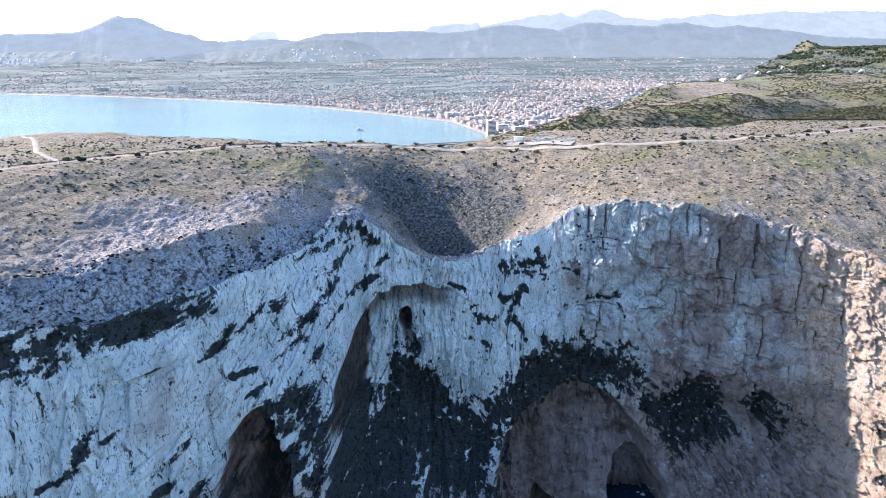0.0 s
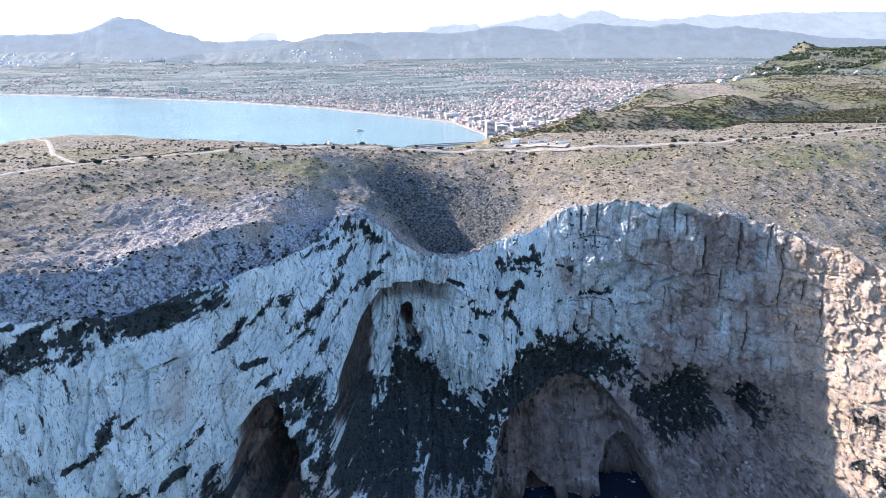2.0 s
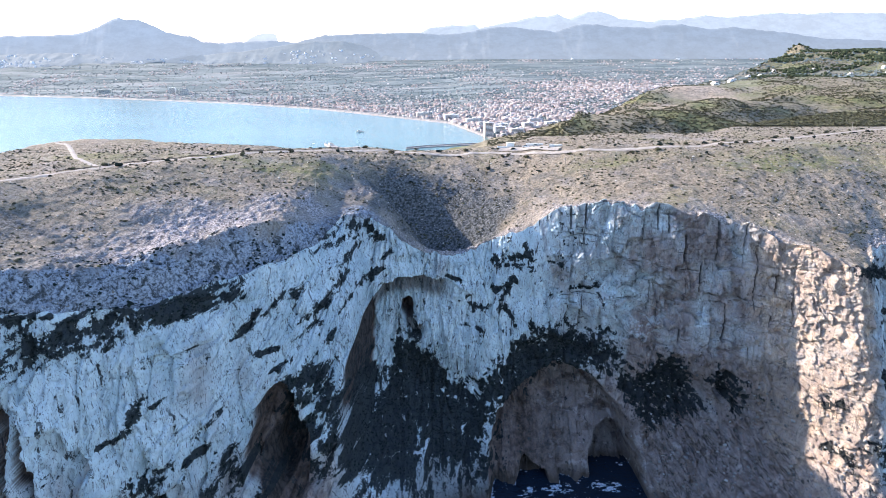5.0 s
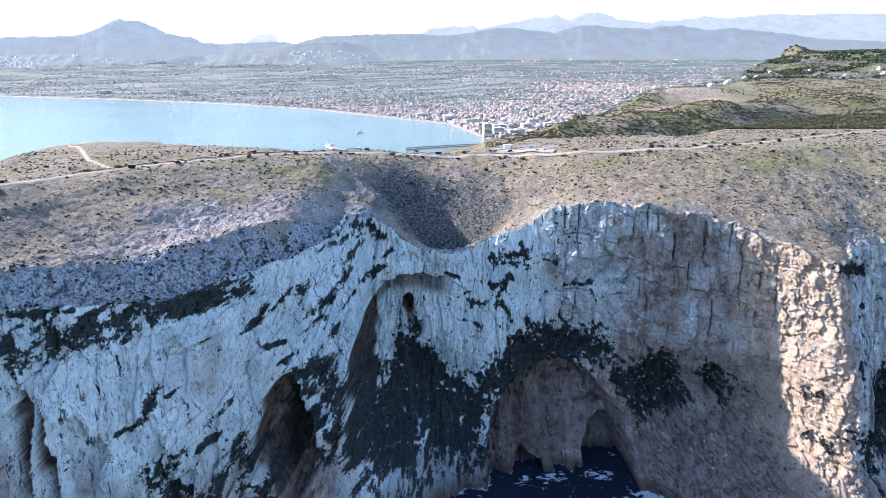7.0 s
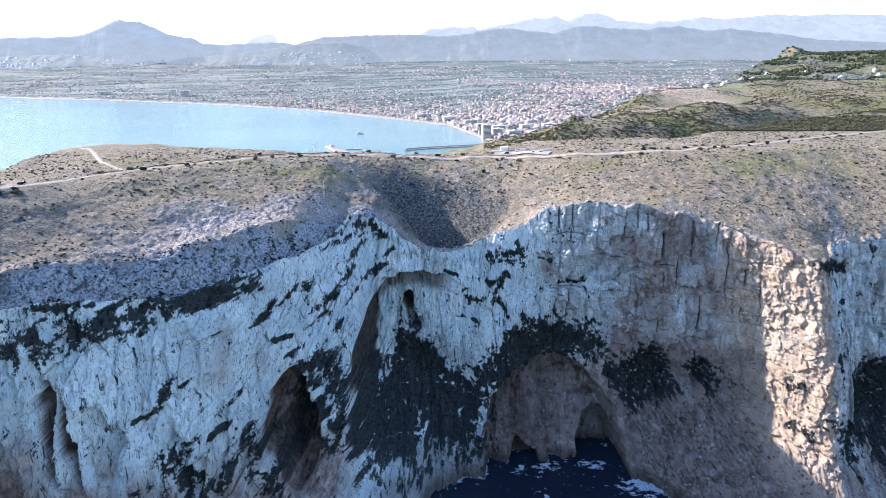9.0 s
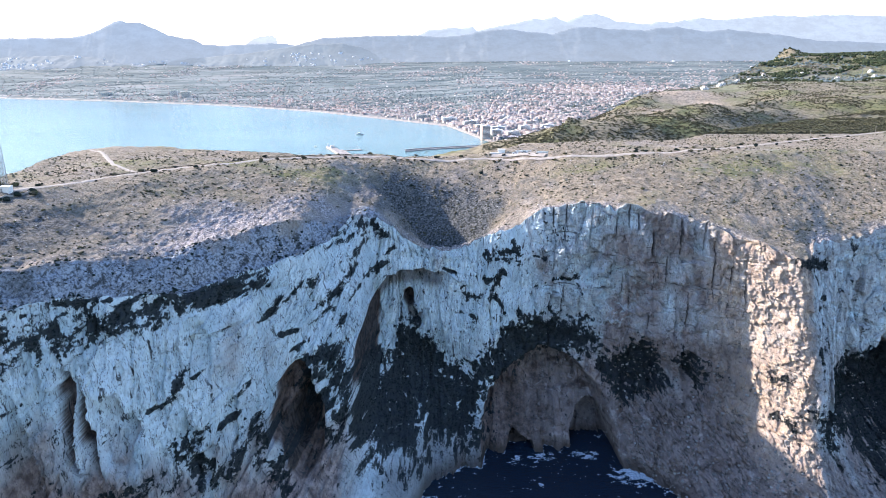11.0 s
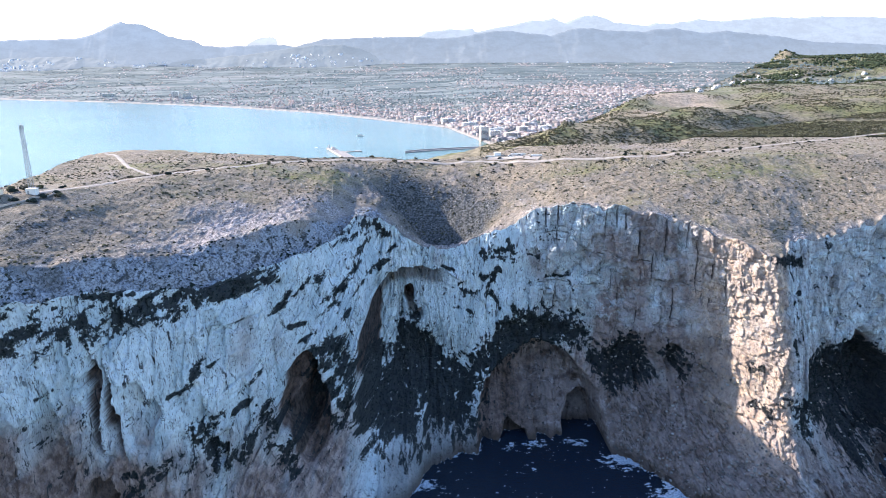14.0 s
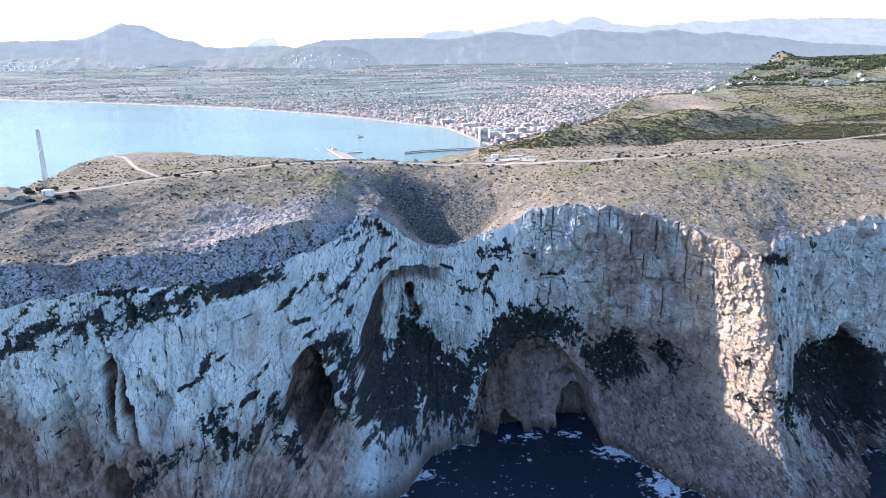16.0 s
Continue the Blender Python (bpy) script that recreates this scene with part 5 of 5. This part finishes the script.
car(54, 399.5, -0.4, plain_material("white_car_paint", (0.75, 0.75, 0.75), (0.8, 0.8, 0.8), 2, 0.3), "white car parked beside the road")
car(60, 396.5, -0.4, plain_material("silver_car_paint", (0.45, 0.46, 0.48), (0.5, 0.51, 0.53), 2, 0.3, 0.6), "silver car parked beside the road")

# ---- sea foam in the cove and surf along the beach ----
FOAM = plain_material("sea_foam", (0.10, 0.17, 0.27), (0.68, 0.78, 0.86), 0.9, 0.6)


def foam(name, cells, label):
    co = np.concatenate(cells)
    fa = np.arange(len(co)).reshape(-1, 4)
    return tagged(raw(name, co, fa, FOAM), label, "foam", kind="stuff")


def foam_cells(x0, x1, y0, y1, step, keep):
    x, y = np.meshgrid(np.arange(x0, x1, step), np.arange(y0, y1, step))
    x, y = x.ravel(), y.ravel()
    m = keep(x, y)
    x, y = x[m], y[m]
    o = np.array([[0, 0], [1, 0], [1, 1], [0, 1]]) * step
    return np.stack([x[:, None] + o[None, :, 0], y[:, None] + o[None, :, 1], np.full((len(x), 4), 0.06)], -1).reshape(-1, 3)


def cove_foam(x, y):
    front = face_y(x, 0 * x) - y
    wash = np.exp(-np.clip(front, 0, None) / 3.0) * 0.72 + 1.5 * np.exp(-((x - 109) / 13) ** 2 - ((y - 242) / 9) ** 2) + 1.4 * np.exp(-((x - 126) / 11) ** 2 - ((y - 206) / 12) ** 2) + 1.1 * np.exp(-((x + 5) / 8) ** 2 - ((y - 218) / 6) ** 2) + 0.9 * np.exp(-((x - 84) / 10) ** 2 - ((y - 262) / 5) ** 2) + 0.75 * np.exp(-((x - 50) / 16) ** 2 - ((y - 258) / 4) ** 2)
    streak = 0.5 * np.exp(-((x - 55) / 6) ** 2 - ((y - 234 + 0.5 * (x - 55)) / 2.0) ** 2)
    return (front > -1) & (wash + streak + 0.55 * fbm(x / 3.2, y / 2.0, 5, 141, 0.7) - 0.35 * np.abs(fbm(x / 12, y / 12, 2, 142)) > 0.74)


foam("wave_foam", [foam_cells(-30, 150, 190, 285, 0.28, cove_foam), foam_cells(250, 285, 205, 262, 0.3, cove_foam)], "white foam of waves breaking at the cliff foot")


def surf(x, y):
    d = shore_y(x) - y
    return (d > 4) & (d < 9) & (fbm(x / 90, y / 20, 3, 143) > -0.05)


foam("beach_surf", [foam_cells(-2300, 110, 1700, 3500, 5.0, surf)], "thin white surf line along the beach")

# ---- crag plants, boulders, stones ----
BUSH = [blob(20 + s, 1, 0.42, 0.75) for s in range(6)]
STONE = [chip(40 + s) for s in range(6)]
TUFT = [leafage(60 + s) for s in range(8)]
x = rng.uniform(-190, 285, 95000)
z = rng.uniform(0, 1, 95000) * (rim_z(x) - 4) + 3
f = patch_field(x, z)
ok = rng.uniform(0, 1, len(x)) < 0.85 * smooth(0.45, 1.1, f)
x, z = x[ok], z[ok]
y = face_y(x, z)
scatter("crag_shrubs", TUFT, np.stack([x, y - 0.15, z], -1), 0.25 + 0.5 * rng.uniform(0, 1, len(x)) ** 2.0, LEAF_DARK, "dark green shrubs rooted in cliff ledges", "shrubs")
# single bushes on the face
x = rng.uniform(-190, 285, 1000)
z = rng.uniform(0.12, 0.97, 1000) * rim_z(x)
scatter("face_shrubs", TUFT, np.stack([x, face_y(x, z) - 0.1, z], -1), rng.uniform(0.1, 0.34, len(x)), LEAF_DARK, "small dark shrubs in cracks of the cliff", "shrubs")
TALUS = island_material("scree_stone", [(0.08, 0.072, 0.068), (0.15, 0.14, 0.135), (0.24, 0.23, 0.225), (0.36, 0.36, 0.36)])
# fallen blocks on the lower slope
x = rng.uniform(96, 262, 9000)
z = rng.uniform(-1, 58, 9000)
ok = rng.uniform(0, 1, 9000) < (0.18 + 0.5 * smooth(40, 4, z)) * (1 - 0.9 * smooth(212, 222, x) * smooth(8, 16, z)) * smooth(96, 116, x) * (1 - 0.8 * smooth(172, 196, x) * (1 - smooth(205, 215, x)))
x, z = x[ok], z[ok]
scatter("fallen_blocks", STONE, np.stack([x, face_y(x, z) - 0.1, z], -1), rng.uniform(0.3, 1.0, len(x)) ** 3 * 1.2 + 0.2, TALUS, "grey fallen limestone blocks on the scree", "boulders")

n = 30000
x = rng.uniform(-330, 330, n)
y = rim_y(x) + rng.uniform(0, 1, n) ** 1.1 * 110
ok = (rng.uniform(0, 1, n) < 0.10 + 0.5 * stony(x, y) ** 1.3) & (y < 420) & ~near_line(x, y, ROAD, 4.5)
x, y = x[ok], y[ok]
scatter("field_stones", STONE, np.stack([x, y, ground_z(x, y) + 0.05], -1), 0.16 + 0.75 * rng.uniform(0, 1, len(x)) ** 3.5, STONES, "weathered limestone rubble on the headland", "stones", rng.uniform(0.5, 1.3, len(x)))

# dark shrubs along the western edge
n = 2600
x = rng.uniform(-215, -60, n)
y = rim_y(x) + rng.uniform(0, 1, n) ** 1.5 * 20
ok = rng.uniform(0, 1, n) < 0.35 + 0.8 * fbm(x / 8, y / 4, 3, 154)
x, y = x[ok], y[ok]
scatter("edge_shrubs", BUSH, np.stack([x, y, ground_z(x, y)], -1), 0.15 + 0.7 * rng.uniform(0, 1, len(x)) ** 2.5, LEAF_DARK, "dark low shrubs along the cliff edge", "shrubs", rng.uniform(0.5, 0.9, len(x)))

# ---- scrub on the headland and hills ----
n = 62000
x = rng.uniform(-400, 420, n)
y = rim_y(x) + 4 + rng.uniform(0, 1, n) * 230
z = ground_z(x, y)
dens = 0.46 + 0.35 * fbm(x / 25, y / 25, 3, 151) - 0.45 * stony(x, y) + 0.7 * np.exp(-((x - 4) / 30) ** 2 - ((y - 332) / 26) ** 2)
ok = (y < 470) & (z > 100) & (rng.uniform(0, 1, n) < dens) & ~near_line(x, y, ROAD, 3.8) & ~near_line(x, y, BRANCH, 2.8) & ~near_line(x, y, [(38, 404), (56, 398), (74, 386)], 6)
scatter("scrub", BUSH, np.stack([x, y, z + 0.08], -1)[ok], (0.16 + 0.75 * rng.uniform(0, 1, ok.sum()) ** 3.4), LEAF, "low dry grey-green scrub on the headland", "scrub", rng.uniform(0.5, 1.0, ok.sum()))
n = 90000
y = 470 + 1950 * rng.uniform(0, 1, n) ** 1.6
x = rng.uniform(0.06, 0.74, n) * (y + 120)
z = ground_z(x, y)
dens = 0.50 + 0.35 * (1 - smooth(750, 950, y)) + 0.6 * fbm(x / 60, y / 60, 3, 152) - 0.9 * tan_bank(x, y)
ok = (z > 25) & (rng.uniform(0, 1, n) < dens) & ~near_line(x, y, ROAD, 5)
scatter("hill_scrub", TUFT, np.stack([x, y, z + 0.4], -1)[ok], rng.uniform(0.6, 1.7, ok.sum()) + 0.0005 * y[ok], HILL_LEAF, "thick grey-green maquis on the hills", "scrub", rng.uniform(0.5, 0.9, ok.sum()))
# pine wood on the crest
n = 11000
y = rng.uniform(1400, 2420, n)
x = rng.uniform(0.42, 0.72, n) * (y + 120)
z = ground_z(x, y)
ok = (z > 110) & (rng.uniform(0, 1, n) < smooth(-0.35, 0.2, fbm(x / 120, y / 90, 3, 153)) * smooth(1430, 1560, y + 0.2 * (x - 900)))
scatter("pine_wood", TREE, np.stack([x, y, z + 3.2], -1)[ok], rng.uniform(2.4, 4.6, ok.sum()), PINE, "dark green pine wood on the hill crest", "woods")


def bush(seed, size):
    """A rounded bush of several leafy lumps on short stems."""
    r = random.Random(seed)
    bm = bmesh.new()
    for i in range(9):
        a, d = r.uniform(0, 6.3), r.uniform(0, 0.75)
        c, k = Vector((d * math.cos(a), d * math.sin(a), r.uniform(0.35, 0.95 - 0.4 * d))), r.uniform(0.28, 0.5)
        for v in bmesh.ops.create_icosphere(bm, subdivisions=1, radius=k)["verts"]:
            v.co = c + v.co * (1 + r.uniform(-0.3, 0.3))
    bmesh.ops.scale(bm, vec=(size, size, size * 0.8), verts=bm.verts)
    return bm


protos = []
for i in range(4):
    ob = thing("bush", (0, 0, -50), "dark green rounded bush growing beside the road", "bush", "bushes on the headland")
    part("crown", bush(70 + i, 1.0), LEAF_DARK if i % 2 else LEAF, ob)
    part("stem", rod((0, 0, -0.3), (0.05, 0, 0.6), 0.10, 0.06, 6), WOOD, ob)
    protos.append(ob)
rx, ry = along(ROAD, 5.0)
spots = []
for a, b in zip(rx, ry):
    if a < 330 and rng.uniform() < 0.75:
        spots.append((a + rng.uniform(-2, 2), b + rng.choice([-1, 1]) * rng.uniform(4.2, 8), rng.uniform(0.8, 2.2)))
for _ in range(70):
    a = rng.uniform(-250, 300)
    b = rng.uniform(float(rim_y(np.array([a]))[0]) + 30, 412)
    spots.append((a, b, rng.uniform(0.8, 1.7)))
for a, b, k in ((-201, 240, 2.8), (-214, 250, 3.4), (-217, 254, 3.0), (-211, 256, 2.6), (-197, 246, 2.2), (-194, 243, 2.4), (-203, 234, 2.4), (-222, 248, 3.2), (-218, 244, 2.6), (-199, 251, 2.2), (-211, 232, 2.4), (-233, 228, 2.6), (28.5, 372, 2.2), (-176, 290, 2.2), (-160, 300, 2.4), (-180, 404, 2.0)):
    spots.append((a, b, k))
used = 0
for i, (a, b, k) in enumerate(spots):
    if gz(a, b) < 110 or (near_line(np.array([a]), np.array([b]), ROAD, 3.6).any()):
        continue
    ob = protos[i % 4] if used < 4 and protos[i % 4].location.z < 0 else None
    m = Matrix.Translation((a, b, gz(a, b) - 0.05)) @ Matrix.Rotation(i * 1.7, 4, "Z")
    if ob is not None:
        ob.matrix_basis = m @ Matrix.Diagonal((k, k, k, 1))
        used += 1
    else:
        c = copy_thing(protos[i % 4], m)
        c.scale = (k, k, k)
